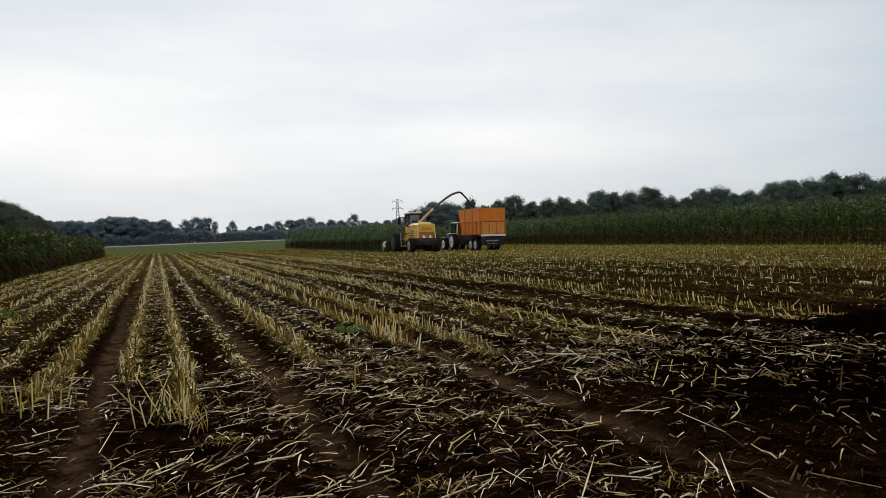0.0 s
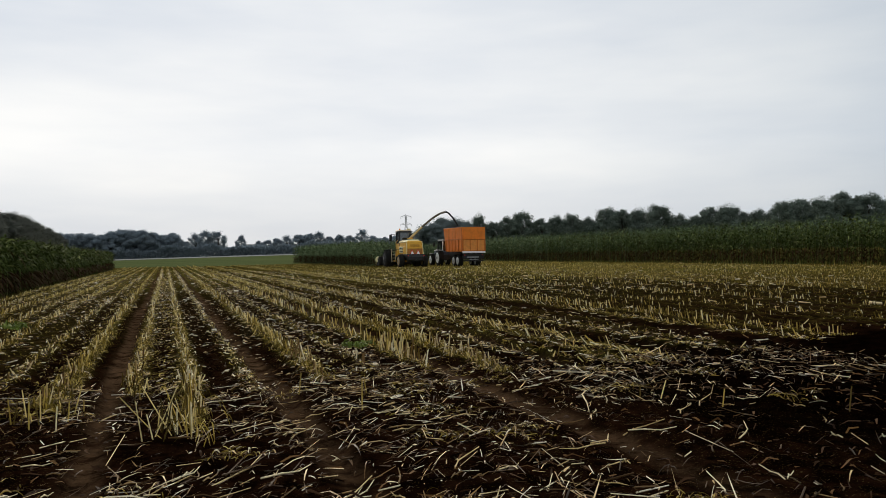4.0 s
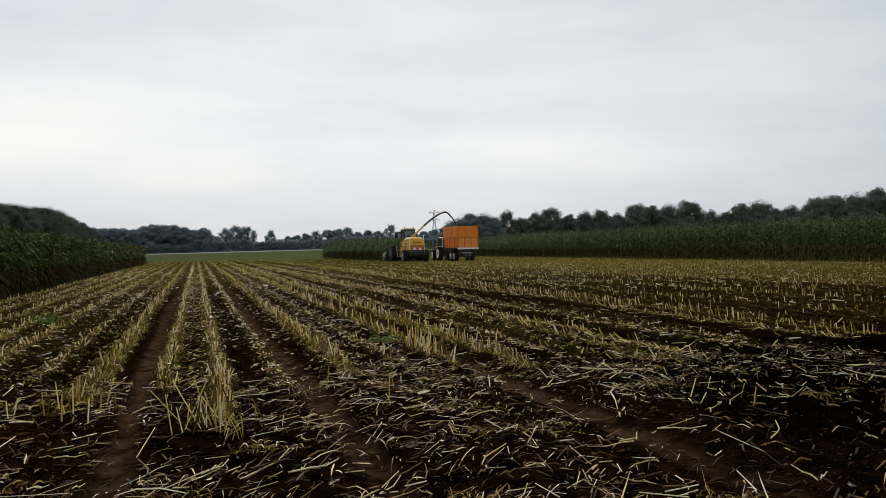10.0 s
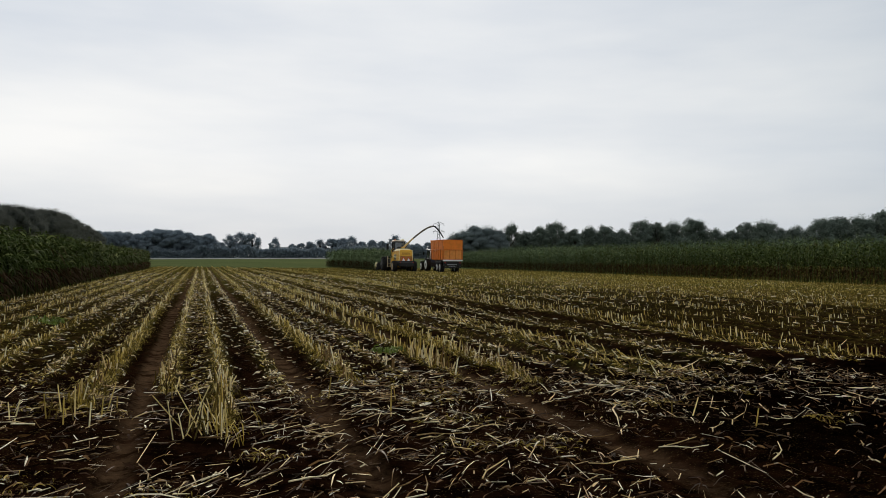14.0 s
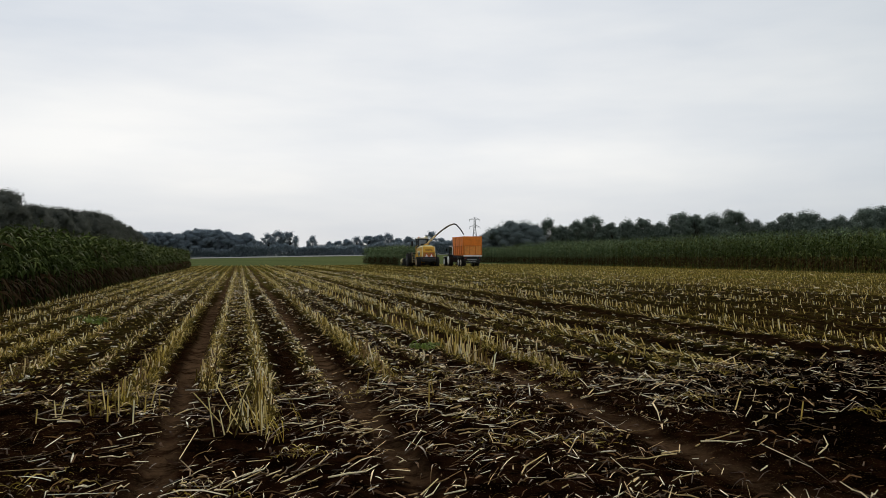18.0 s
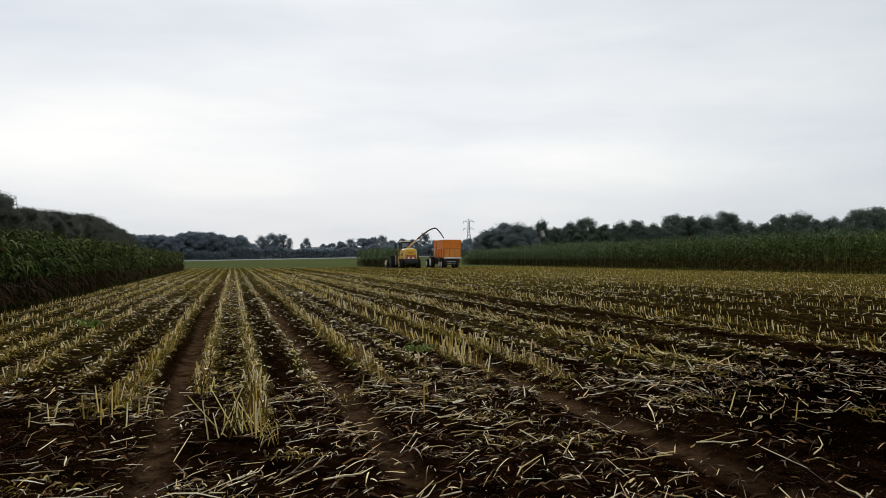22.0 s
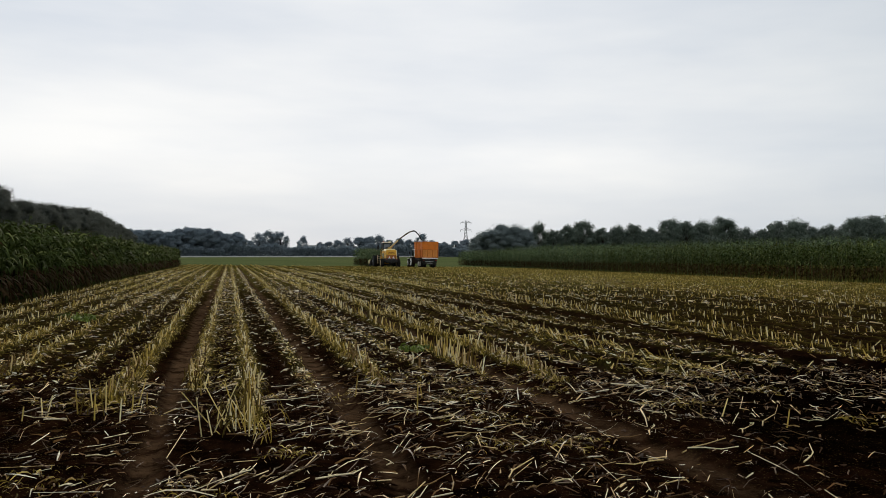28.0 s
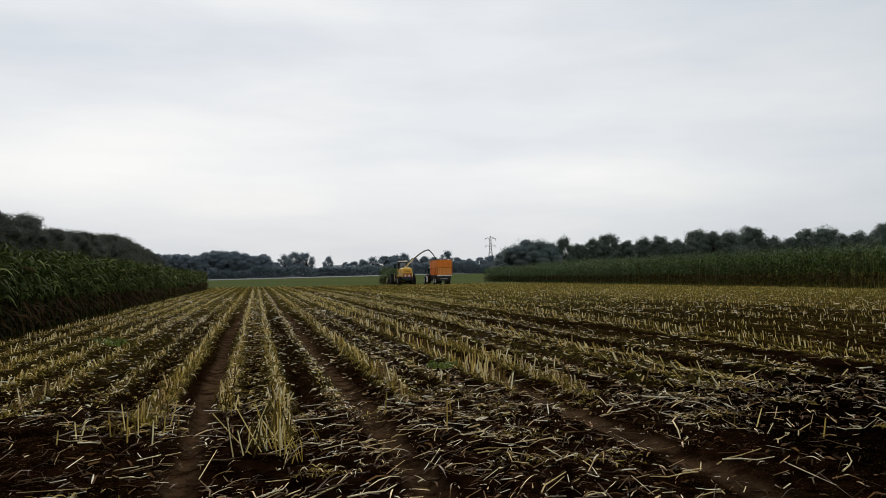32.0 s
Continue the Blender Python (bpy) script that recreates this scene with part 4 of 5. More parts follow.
def build_maize():
    left = Heap()
    maize(left, *grid_rows([LEFT_EDGE - 0.74 * j for j in range(3)], 16, 60, 0.15), 2.5, 14, 4, True, 0.08)
    maize(left, *grid_rows([LEFT_EDGE - 0.74 * j for j in range(3, 6)], 16, 60, 0.2), 2.5, 11, 3, True, 0.08)
    maize(left, *grid_rows([LEFT_EDGE - 0.74 * j for j in range(4)], 60, 113, 0.2), 2.45, 8, 2, True, 0.1)
    maize(left, *grid_rows([LEFT_EDGE - 0.74 * j for j in range(5)], -6, 16, 0.35), 2.5, 7, 2, False, 0.12)
    maize(left, *grid_rows([LEFT_EDGE - 0.74 * j for j in range(6, 50, 3)], -6, 113, 0.8), 2.5, 8, 2, True, 0.14)
    tagged(new("standing_maize", left.mesh("standing_maize", MAIZE_MATS)), "dense dark green standing maize with brown lower leaves", "maize", kind="stuff")
    right = Heap()
    for x, y, tall, leaves, wide in ((*grid_rows([RIGHT_EDGE + 0.74 * j for j in range(4)], 30, 180, 0.2), 3.45, 9, 0.11), (*grid_rows([RIGHT_EDGE + 0.74 * j for j in range(4, 60, 3)], 14, 180, 0.8), 3.5, 8, 0.15)):
        # the farther the plant, the likelier it gets the haze-painted leaf colour
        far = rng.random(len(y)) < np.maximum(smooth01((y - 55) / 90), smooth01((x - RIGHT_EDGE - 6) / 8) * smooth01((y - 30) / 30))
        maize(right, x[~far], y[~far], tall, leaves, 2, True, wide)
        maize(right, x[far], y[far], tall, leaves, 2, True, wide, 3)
    tagged(new("standing_maize", right.mesh("standing_maize", MAIZE_MATS)), "tall dark green standing maize beyond the stubble", "maize", kind="stuff")
    strip_end = Heap()
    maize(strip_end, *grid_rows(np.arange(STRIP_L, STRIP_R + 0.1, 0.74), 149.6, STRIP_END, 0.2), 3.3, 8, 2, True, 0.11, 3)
    tagged(new("standing_maize", strip_end.mesh("standing_maize", MAIZE_MATS)), "last end of an uncut strip of maize", "maize", kind="stuff")


build_maize()

SLICE = 1.5
SLICES = []


def build_strip():
    """The uncut strip before the harvester, in slices that it takes up one by one."""
    shapes = []
    for _ in range(4):
        heap = Heap()
        x, y = grid_rows(np.arange(STRIP_L, STRIP_R + 0.1, 0.74) - (STRIP_L + STRIP_R) / 2, 0, SLICE, 0.2)
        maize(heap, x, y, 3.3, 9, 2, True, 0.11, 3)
        shapes.append(heap.mesh("maize_slice", MAIZE_MATS))
    y, i = 85.1, 0
    while y < 149.5:
        ob = new("maize_slice", shapes[i * 7 % 4])
        ob.matrix_basis = pose((STRIP_L + STRIP_R) / 2, y, 0)
        tagged(ob, "uncut green maize plants in the harvester's strip", "maize", "uncut maize strip", "stuff")
        SLICES.append((ob, y))
        y, i = y + SLICE, i + 1


build_strip()

# ---- trees ----


def tree_shape(seed, tall, spread, lobes, count, leaf, mat, low=0.3, gaps=0.0, core=0.8):
    """An Empty with a trunk and a crown."""
    r = np.random.default_rng(seed)
    root = new("tree")
    wood, crown = Heap(), Heap()
    trunk_top = np.array([r.normal(0, 0.3), r.normal(0, 0.3), tall * 0.62])
    cuts = [np.zeros(3), trunk_top * np.array([0.2, 0.2, 0.35]), trunk_top * np.array([0.6, 0.6, 0.7]), trunk_top]
    for i in range(3):
        wood.prisms([cuts[i]], [cuts[i + 1]], tall * 0.026 * (1 - 0.25 * i), tall * 0.026 * (0.75 - 0.25 * i), 6)
    centres = []
    for i in range(lobes):
        a = 2.4 * i + r.uniform(-0.5, 0.5)
        h = low + (1 - low) * (i + 0.5) / lobes
        out = spread * math.sin(min(1.0, (1.08 - h) * 1.9) * 1.5) * r.uniform(0.35, 0.85)
        c = np.array([math.cos(a) * out, math.sin(a) * out, tall * h * 0.9])
        centres.append(c)
        s = cuts[1] + (cuts[3] - cuts[1]) * min(1, max(0.05, h * 0.75))
        knee = (s + c) / 2 + r.normal(0, 0.25, 3)
        wood.prisms([s, knee], [knee, c], [tall * 0.010, tall * 0.006], [tall * 0.006, tall * 0.002], 4)
    per = count // lobes
    for c in centres:
        size = spread * r.uniform(0.22, 0.42)
        # the inner mass of leaves, lumpy and dense
        th, ph = np.linspace(0.12, math.pi - 0.12, 8), np.arange(12) * math.pi / 6
        gt, gp = np.meshgrid(th, ph, indexing="ij")
        ball = np.stack([np.sin(gt) * np.cos(gp), np.sin(gt) * np.sin(gp), np.cos(gt)], -1)
        lump = size * core * (1 + 0.35 * lattice(ball[..., 0] * 3 + c[0] * 2, ball[..., 2] * 3 + ball[..., 1] * 2, seed))
        shell = c + ball * lump[..., None] * np.array([1.0, 1.0, 0.72])
        k = (np.arange(7)[:, None] * 12 + np.arange(12)[None]).ravel()
        nxt = (np.arange(7)[:, None] * 12 + (np.arange(12)[None] + 1) % 12).ravel()
        if core > 0:
            crown.add(shell, np.stack([k, nxt, nxt + 12, k + 12], 1))
        n = int(per * r.uniform(0.7, 1.3))
        d = r.normal(size=(n, 3))
        d /= np.linalg.norm(d, axis=1, keepdims=True)
        ragged = 1 + 0.42 * lattice(d[:, 0] * 2.2 + c[0], d[:, 2] * 2.2 + d[:, 1] * 1.7 + c[2], seed + 3)
        rad = size * (0.5 + 0.5 * r.random(n) ** 0.6) * ragged * r.uniform(0.85, 1.15, n)
        p = c + d * rad[:, None] * np.array([1.0, 1.0, 0.72])
        keep = (lattice(p[:, 0] * 0.9 + seed, p[:, 2] * 0.9 + p[:, 1] * 0.5, seed) + 1) * 0.5 > gaps
        crown.flakes(p[keep], leaf * r.uniform(0.6, 1.3, int(keep.sum())), 0, 0.0, d[keep] + np.array([0, 0, 0.25]))
        # twigs that break the outline
        m = n // 14
        t = c + d[:m] * (rad[:m] * r.uniform(0.98, 1.12, m))[:, None] * np.array([1, 1, 0.8])
        crown.flakes(t, leaf * 0.75)
    for name, heap, mt in (("trunk", wood, BARK), ("crown", crown, mat)):
        part = new(name, heap.mesh(name, [mt]))
        part.parent = root
    return root, float(np.quantile(np.concatenate(crown.v)[:, 2], 0.985))


# crowns take the leaf colours that already contain the haze
DOMES = [tree_shape(91 + i, 13.0, 6.4, 24, 17000, 0.16, HAZED_DOME_LEAF, 0.12, 0.0, 0.6) for i in range(2)]
OAKS = [tree_shape(11 + i, 13.0, 5.2, 24, 13000, 0.15, HAZED_OAK, 0.22, 0.2, 0.42) for i in range(5)]
DENSE = [tree_shape(31 + i, 14.0, 5.6, 26, 19000, 0.14, HAZED_WOODSIDE, 0.18, 0.02, 0.55) for i in range(4)]
FAROAK = [tree_shape(51 + i, 14.0, 5.4, 20, 6000, 0.22, HAZED_WOOD_LEAF, 0.30, 0.28, 0.35) for i in range(3)]
FARWOOD = [tree_shape(71 + i, 15.0, 5.8, 22, 8000, 0.26, HAZED_WOOD_LEAF, 0.12, 0.02, 0.6) for i in range(3)]
USED = set()


def plant(shapes, i, x, y, tall, label, group, wide=1.0):
    src, base = shapes[i % len(shapes)]
    m = pose(x, y, float(land(x, y, False)) - 0.1, 0, 0, (i * 77) % 360)
    k = tall / base
    if src.name not in USED:
        USED.add(src.name)
        ob = src
        ob.matrix_basis = m
    else:
        src_scale = src.scale.copy()
        src.scale = (1, 1, 1)
        ob = copy_thing(src, m)
        src.scale = src_scale
    ob.scale = (k * wide, k * wide, k)
    tagged(ob, label, "tree", group)


def between(v, table):
    for (a, p), (b, q) in zip(table, table[1:]):
        if a <= v <= b:
            return p + (q - p) * (v - a) / (b - a)
    return table[-1][1] if v > table[-1][0] else table[0][1]


def build_trees():
    tr = random.Random(5)
    # wood along the far side of the left maize
    y, i = 70.0, 0
    while y < 470:
        h = between(y, [(60, 13.6), (190, 15.0), (214, 16.4), (235, 14.4), (262, 14.4), (296, 16.8), (350, 17.6), (400, 16.0), (430, 14.6), (470, 14.0)]) * tr.uniform(0.96, 1.03)
        plant(DENSE, i, -53 + tr.uniform(-2, 2), y, h, "dense dark green tree at the edge of a wood", "wood edge trees", 1.05)
        if i % 2:
            plant(DENSE, i + 1, -61 + tr.uniform(-3, 3), y + 3, h * 1.02, "dense dark green tree inside the wood", "wood edge trees", 1.1)
        y, i = y + tr.uniform(6.0, 8.0) * (1 + y / 900), i + 1
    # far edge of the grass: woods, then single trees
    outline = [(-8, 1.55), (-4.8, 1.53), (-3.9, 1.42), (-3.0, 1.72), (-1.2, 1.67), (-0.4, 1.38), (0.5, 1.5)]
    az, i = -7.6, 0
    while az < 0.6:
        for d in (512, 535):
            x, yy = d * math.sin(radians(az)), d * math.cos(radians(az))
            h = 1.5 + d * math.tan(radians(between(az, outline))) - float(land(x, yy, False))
            plant(FARWOOD, i, x, yy, h * tr.uniform(0.97, 1.03), "distant green tree in a wood, bluish haze painted into its leaves", "far wood trees", 1.15)
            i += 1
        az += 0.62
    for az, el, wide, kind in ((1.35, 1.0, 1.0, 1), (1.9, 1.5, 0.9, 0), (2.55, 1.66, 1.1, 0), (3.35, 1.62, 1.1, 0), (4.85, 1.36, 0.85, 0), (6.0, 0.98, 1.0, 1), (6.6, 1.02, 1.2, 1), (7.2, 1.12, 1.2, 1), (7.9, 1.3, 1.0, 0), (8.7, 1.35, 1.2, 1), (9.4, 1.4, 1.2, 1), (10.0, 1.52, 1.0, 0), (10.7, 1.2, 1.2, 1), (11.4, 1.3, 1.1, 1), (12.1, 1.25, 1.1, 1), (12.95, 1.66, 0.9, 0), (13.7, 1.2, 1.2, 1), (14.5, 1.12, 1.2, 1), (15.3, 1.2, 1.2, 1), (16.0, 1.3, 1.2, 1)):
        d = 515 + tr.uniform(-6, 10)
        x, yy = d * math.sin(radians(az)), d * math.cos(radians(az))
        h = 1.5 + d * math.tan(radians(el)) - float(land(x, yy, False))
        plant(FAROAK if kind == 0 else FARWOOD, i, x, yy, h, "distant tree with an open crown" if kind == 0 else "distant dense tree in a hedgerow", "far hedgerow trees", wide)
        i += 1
    # row of trees behind the right maize
    crowns = "111110000000000000011000010101"
    line = ((17.0, 1.65, 1.2), (17.8, 1.95, 1.2), (18.7, 2.25, 1.2), (19.5, 2.2, 1.2), (20.2, 1.8, 1.1), (21.0, 2.45, 0.8), (22.0, 2.0, 0.9), (23.0, 2.3, 0.9), (24.0, 2.6, 0.95), (25.2, 2.15, 0.9), (26.3, 2.3, 0.9), (27.4, 2.42, 0.9), (28.5, 2.15, 0.9), (29.7, 2.72, 1.0), (30.7, 2.6, 0.95), (31.8, 2.6, 0.95), (33.2, 2.85, 1.1), (34.5, 2.2, 0.9), (35.4, 2.1, 0.8), (36.4, 2.6, 1.0), (37.5, 2.66, 1.15), (38.6, 2.25, 0.9), (39.4, 2.35, 0.9), (40.7, 2.8, 1.0), (41.9, 2.9, 1.1), (43.1, 2.9, 1.1), (44.5, 3.2, 1.15), (45.8, 3.05, 1.1), (47.2, 2.8, 1.1), (48.8, 2.9, 1.1))
    for kind, (az, el, wide) in zip(crowns, line):
        kind = int(kind)
        d = 282 + tr.uniform(-7, 7)
        x, yy = d * math.sin(radians(az)), d * math.cos(radians(az))
        h = 1.5 + d * math.tan(radians(el)) - float(land(x, yy, False))
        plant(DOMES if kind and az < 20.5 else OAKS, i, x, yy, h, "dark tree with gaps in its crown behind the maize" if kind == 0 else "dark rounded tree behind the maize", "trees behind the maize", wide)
        i += 1
    # lower trees that fill the gaps of that row
    for (a0, e0, _), (a1, e1, _) in zip(line[5:], line[6:]):
        az, d = (a0 + a1) / 2 + tr.uniform(-0.15, 0.15), 291 + tr.uniform(-4, 4)
        x, yy = d * math.sin(radians(az)), d * math.cos(radians(az))
        h = 1.5 + d * math.tan(radians(min(e0, e1) * tr.uniform(0.86, 0.97))) - float(land(x, yy, False))
        plant(OAKS, i, x, yy, h, "dark lower tree between taller ones behind the maize", "trees behind the maize", 1.0)
        i += 1


build_trees()


def build_hedges():
    """Undergrowth below the trees."""
    for name, mat, pts, tall, n, size in (
        ("hedge", HAZED_WOOD_LEAF, [(505 * math.sin(radians(a)), 505 * math.cos(radians(a))) for a in np.linspace(-8, 17, 14)], 8.0, 30000, 0.6),
        ("hedge", HAZED_OAK, [(280 * math.sin(radians(a)), 280 * math.cos(radians(a))) for a in np.linspace(19.5, 50, 14)], 10.0, 46000, 0.34),
        ("hedge", HAZED_WOODSIDE, [(-50.0, yy) for yy in np.linspace(60, 480, 14)], 6.0, 9000, 0.55),
    ):
        heap = Heap()
        p = np.array(pts)
        s = rng.random(n) * (len(p) - 1.001)
        i = s.astype(int)
        c = p[i] + (p[i + 1] - p[i]) * (s - i)[:, None] + rng.normal(0, 1.4, (n, 2))
        z = rng.random(n) ** 0.8 * tall * (0.8 + 0.28 * lattice(c[:, 0] * 0.12, c[:, 1] * 0.12, 61) + 0.1 * lattice(c[:, 0] * 0.4, c[:, 1] * 0.4, 63))
        heap.flakes(np.stack([c[:, 0], c[:, 1], land(c[:, 0], c[:, 1], False) + z], 1), size)
        tagged(new(name, heap.mesh(name, [mat])), "dense dark undergrowth below a line of trees", "hedge", kind="stuff")


build_hedges()

# ---- solid helpers ----


def part(name, bm, material, parent, label="", at=None, smooth=False):
    """One mesh object under a thing or under a part."""
    me = bpy.data.meshes.new(name)
    bm.to_mesh(me)
    bm.free()
    me.materials.append(material)
    if smooth:
        me.polygons.foreach_set("use_smooth", np.ones(len(me.polygons), bool))
    ob = new(name, me)
    ob.parent = parent
    if at:
        ob.location = at
    if label:
        ob["label"] = label
    return ob


def block(x0, x1, y0, y1, z0, z1, bevel=0.02, top=None, bm=None):
    """A bevelled box; top moves the upper corners in: (x, y front, y back)."""
    own = bm is None
    b = bmesh.new()
    made = bmesh.ops.create_cube(b, size=1)["verts"]
    for v in made:
        up, west, south = v.co.z > 0, v.co.x < 0, v.co.y < 0
        v.co = Vector((x0 if west else x1, y0 if south else y1, z1 if up else z0))
        if up and top:
            tx, tb, tf = top
            v.co.x += tx if west else -tx
            v.co.y += tb if south else -tf
    if bevel:
        bmesh.ops.bevel(b, geom=b.edges[:], offset=bevel, segments=1, affect="EDGES")
    if own:
        return b
    me = bpy.data.meshes.new("tmp")
    b.to_mesh(me)
    b.free()
    bm.from_mesh(me)
    bpy.data.meshes.remove(me)
    return bm


def rod(points, radius, sides=8, bm=None):
    """A tube through points; radius may be a list."""
    bm = bm or bmesh.new()
    pts = [Vector(p) for p in points]
    radii = radius if isinstance(radius, (list, tuple)) else [radius] * len(pts)
    rings = []
    for i, p in enumerate(pts):
        d = (pts[min(i + 1, len(pts) - 1)] - pts[max(i - 1, 0)]).normalized()
        u = d.cross(Vector((0, 0, 1)) if abs(d.z) < 0.9 else Vector((1, 0, 0))).normalized()
        w = d.cross(u)
        rings.append([bm.verts.new(p + (u * math.cos(a) + w * math.sin(a)) * radii[i]) for a in (k * 2 * math.pi / sides for k in range(sides))])
    for a, b in zip(rings, rings[1:]):
        for k in range(sides):
            bm.faces.new((a[k], a[(k + 1) % sides], b[(k + 1) % sides], b[k]))
    bm.faces.new(rings[0][::-1])
    bm.faces.new(rings[-1])
    return bm


def lathe_x(profile, sides=28, bm=None):
    """A body of revolution about the x axis from (x, radius) pairs."""
    bm = bm or bmesh.new()
    rings = [[bm.verts.new((x, r * math.cos(a), r * math.sin(a))) for a in (k * 2 * math.pi / sides for k in range(sides))] for x, r in profile]
    for a, b in zip(rings, rings[1:]):
        for k in range(sides):
            bm.faces.new((a[k], a[(k + 1) % sides], b[(k + 1) % sides], b[k]))
    bm.faces.new(rings[0][::-1])
    bm.faces.new(rings[-1])
    bmesh.ops.recalc_face_normals(bm, faces=bm.faces[:])
    return bm


WHEELS = []


def wheel(thing, driver, x, y, r, w, rim_mat, lugs=18):
    """A wheel with a lugged tyre, rim and hub that turns on its thing."""
    bm = lathe_x([(-w * 0.5, r * 0.64), (-w * 0.5, r * 0.84), (-w * 0.4, r * 0.95), (w * 0.4, r * 0.95), (w * 0.5, r * 0.84), (w * 0.5, r * 0.64)])
    for k in range(lugs):
        for s in (-1, 1):
            a = (k + (0.5 if s > 0 else 0)) * 2 * math.pi / lugs
            t = bmesh.new()
            block(-w * 0.24, w * 0.24, -r * 0.05, r * 0.05, r * 0.92, r, 0, None, t)
            bmesh.ops.transform(t, matrix=Matrix.Rotation(a, 4, "X") @ Matrix.Translation((s * w * 0.25, 0, 0)) @ Matrix.Rotation(s * 0.6, 4, "Z"), verts=t.verts[:])
            me = bpy.data.meshes.new("tmp")
            t.to_mesh(me)
            t.free()
            bm.from_mesh(me)
            bpy.data.meshes.remove(me)
    tyre = part("wheel", bm, RUBBER, thing, "black lugged tyre, dusty with soil", (x, y, r - 0.03))
    out = 1 if x > 0 else -1
    part("rim", lathe_x([(-w * 0.50, r * 0.66), (-w * 0.52, r * 0.63), (-w * 0.52, r * 0.50), (-w * 0.58, r * 0.22), (w * 0.58, r * 0.22), (w * 0.52, r * 0.50), (w * 0.52, r * 0.63), (w * 0.50, r * 0.66)]), rim_mat, tyre, "painted steel rim")
    part("hub", lathe_x([(out * w * 0.08, r * 0.16), (out * w * 0.62, r * 0.16), (out * w * 0.66, r * 0.08)], 10), GREY, tyre)
    WHEELS.append((tyre, driver, x, y, r))
    return tyre


# ---- forage harvester: forward is +y, origin below the rear ----


def build_harvester():
    h = tagged(new("forage_harvester"), "yellow forage harvester with a black rear, cutting standing maize", "harvester")
    part("chassis", block(-0.95, 0.95, 0.1, 6.2, 0.75, 1.4, 0.05), BLACK, h)
    bm = block(-0.90, 0.90, 0.25, 3.4, 1.30, 2.80, 0.09, (0.06, 0.22, 0.05))
    hood = part("hood", bm, YELLOW, h, "yellow engine hood, a little dusty")
    bm = block(-0.70, 0.70, 0.62, 3.35, 2.76, 2.94, 0.06, (0.14, 0.12, 0.02))
    part("hood_deck", bm, YELLOW_PALE, hood, "pale yellow upper edge of the hood")
    part("hood_lip", block(-0.94, 0.94, 0.44, 3.42, 2.64, 2.76, 0.05, (0.05, 0.05, 0.0)), YELLOW_PALE, hood, "pale overhanging lip of the hood")
    part("deck_screen", block(-0.58, 0.58, 0.9, 2.9, 2.935, 2.98, 0.01), BLACK, hood, "black radiator screen")
    for s in (-1, 1):
        part("hood_flank", block(s * 0.87 - 0.05, s * 0.87 + 0.05, 0.5, 3.2, 1.4, 2.25, 0.03), YELLOW, hood)
        part("flank_recess", block(s * 0.91 - 0.03, s * 0.91 + 0.03, 1.7, 3.1, 1.5, 2.2, 0.02), BLACK, hood, "dark open engine bay")
        for k in range(4):
            z = 1.56 + k * 0.17
            part("side_louvre", block(s * 0.95 - 0.03, s * 0.95 + 0.03, 1.65, 3.15, z, z + 0.07, 0.01), YELLOW_PALE, hood, "pale yellow side slat")
    part("rear_grille", block(-0.55, 0.55, 0.37, 0.52, 2.16, 2.46, 0.02, (0.04, 0.05, 0)), RUST, hood, "orange-brown recess of the rear grille")
    for k in range(3):
        part("grille_slat", block(-0.57, 0.57, 0.335 + k * 0.02, 0.40 + k * 0.02, 2.19 + k * 0.095, 2.23 + k * 0.095, 0.008), YELLOW, hood)
    part("rear_panel", block(-0.84, 0.84, 0.20, 0.32, 1.28, 1.98, 0.03, (0.05, 0.10, 0)), RUST, hood, "orange-brown rear panel behind the warning triangles")
    # pale rods paint the highlight that runs along the hood's shoulders
    for s in (-1, 1):
        part("shoulder_trim", rod([(s * 0.90, 0.24, 1.4), (s * 0.88, 0.33, 1.95), (s * 0.86, 0.41, 2.52), (s * 0.79, 0.47, 2.74)], 0.04, 6), YELLOW_PALE, hood, "pale strip on the hood's edge, a highlight put into paint")
    part("hydraulic_hose", rod([(-0.5, -0.12, 1.2), (-0.45, -0.22, 0.85), (0.0, -0.26, 0.62), (0.45, -0.22, 0.85), (0.5, -0.12, 1.2)], 0.03, 6), BLACK, h)
    part("counterweight", block(-0.95, 0.95, -0.1, 0.75, 0.62, 1.28, 0.16), BLACK, h, "black rear counterweight and bumper")
    part("tow_hitch", rod([(0, -0.1, 0.75), (0, -0.32, 0.72)], 0.07), BLACK, h)
    for s in (-1, 1):
        part("tail_light", block(s * 0.86 - 0.06, s * 0.86 + 0.06, -0.13, -0.08, 1.18, 1.26, 0.01), RED, h, "red tail light")
    for cx in (-0.33, 0.33):
        bm = bmesh.new()
        pts = [(cx - 0.31, 0.165, 1.34), (cx + 0.31, 0.165, 1.34), (cx, 0.26, 1.90)]
        back = [Vector(p) + Vector((0, 0.03, 0)) for p in pts]
        a = [bm.verts.new(p) for p in pts]
        b = [bm.verts.new(p) for p in back]
        bm.faces.new(a)
        bm.faces.new(b[::-1])
        for k in range(3):
            bm.faces.new((a[k], b[k], b[(k + 1) % 3], a[(k + 1) % 3]))
        tri = part("warning_triangle", bm, RED, h, "red and white warning triangle")
        bm = bmesh.new()
        c = Vector((cx, 0.19, 1.515))
        bm.faces.new([bm.verts.new(c + (Vector(p) + Vector((0, -0.02, 0)) - c) * 0.64) for p in pts])
        part("triangle_field", bm, WHITE, tri, "white inner field")
    # ladder and platform beside the cab
    for k in range(4):
        z = 0.62 + k * 0.34
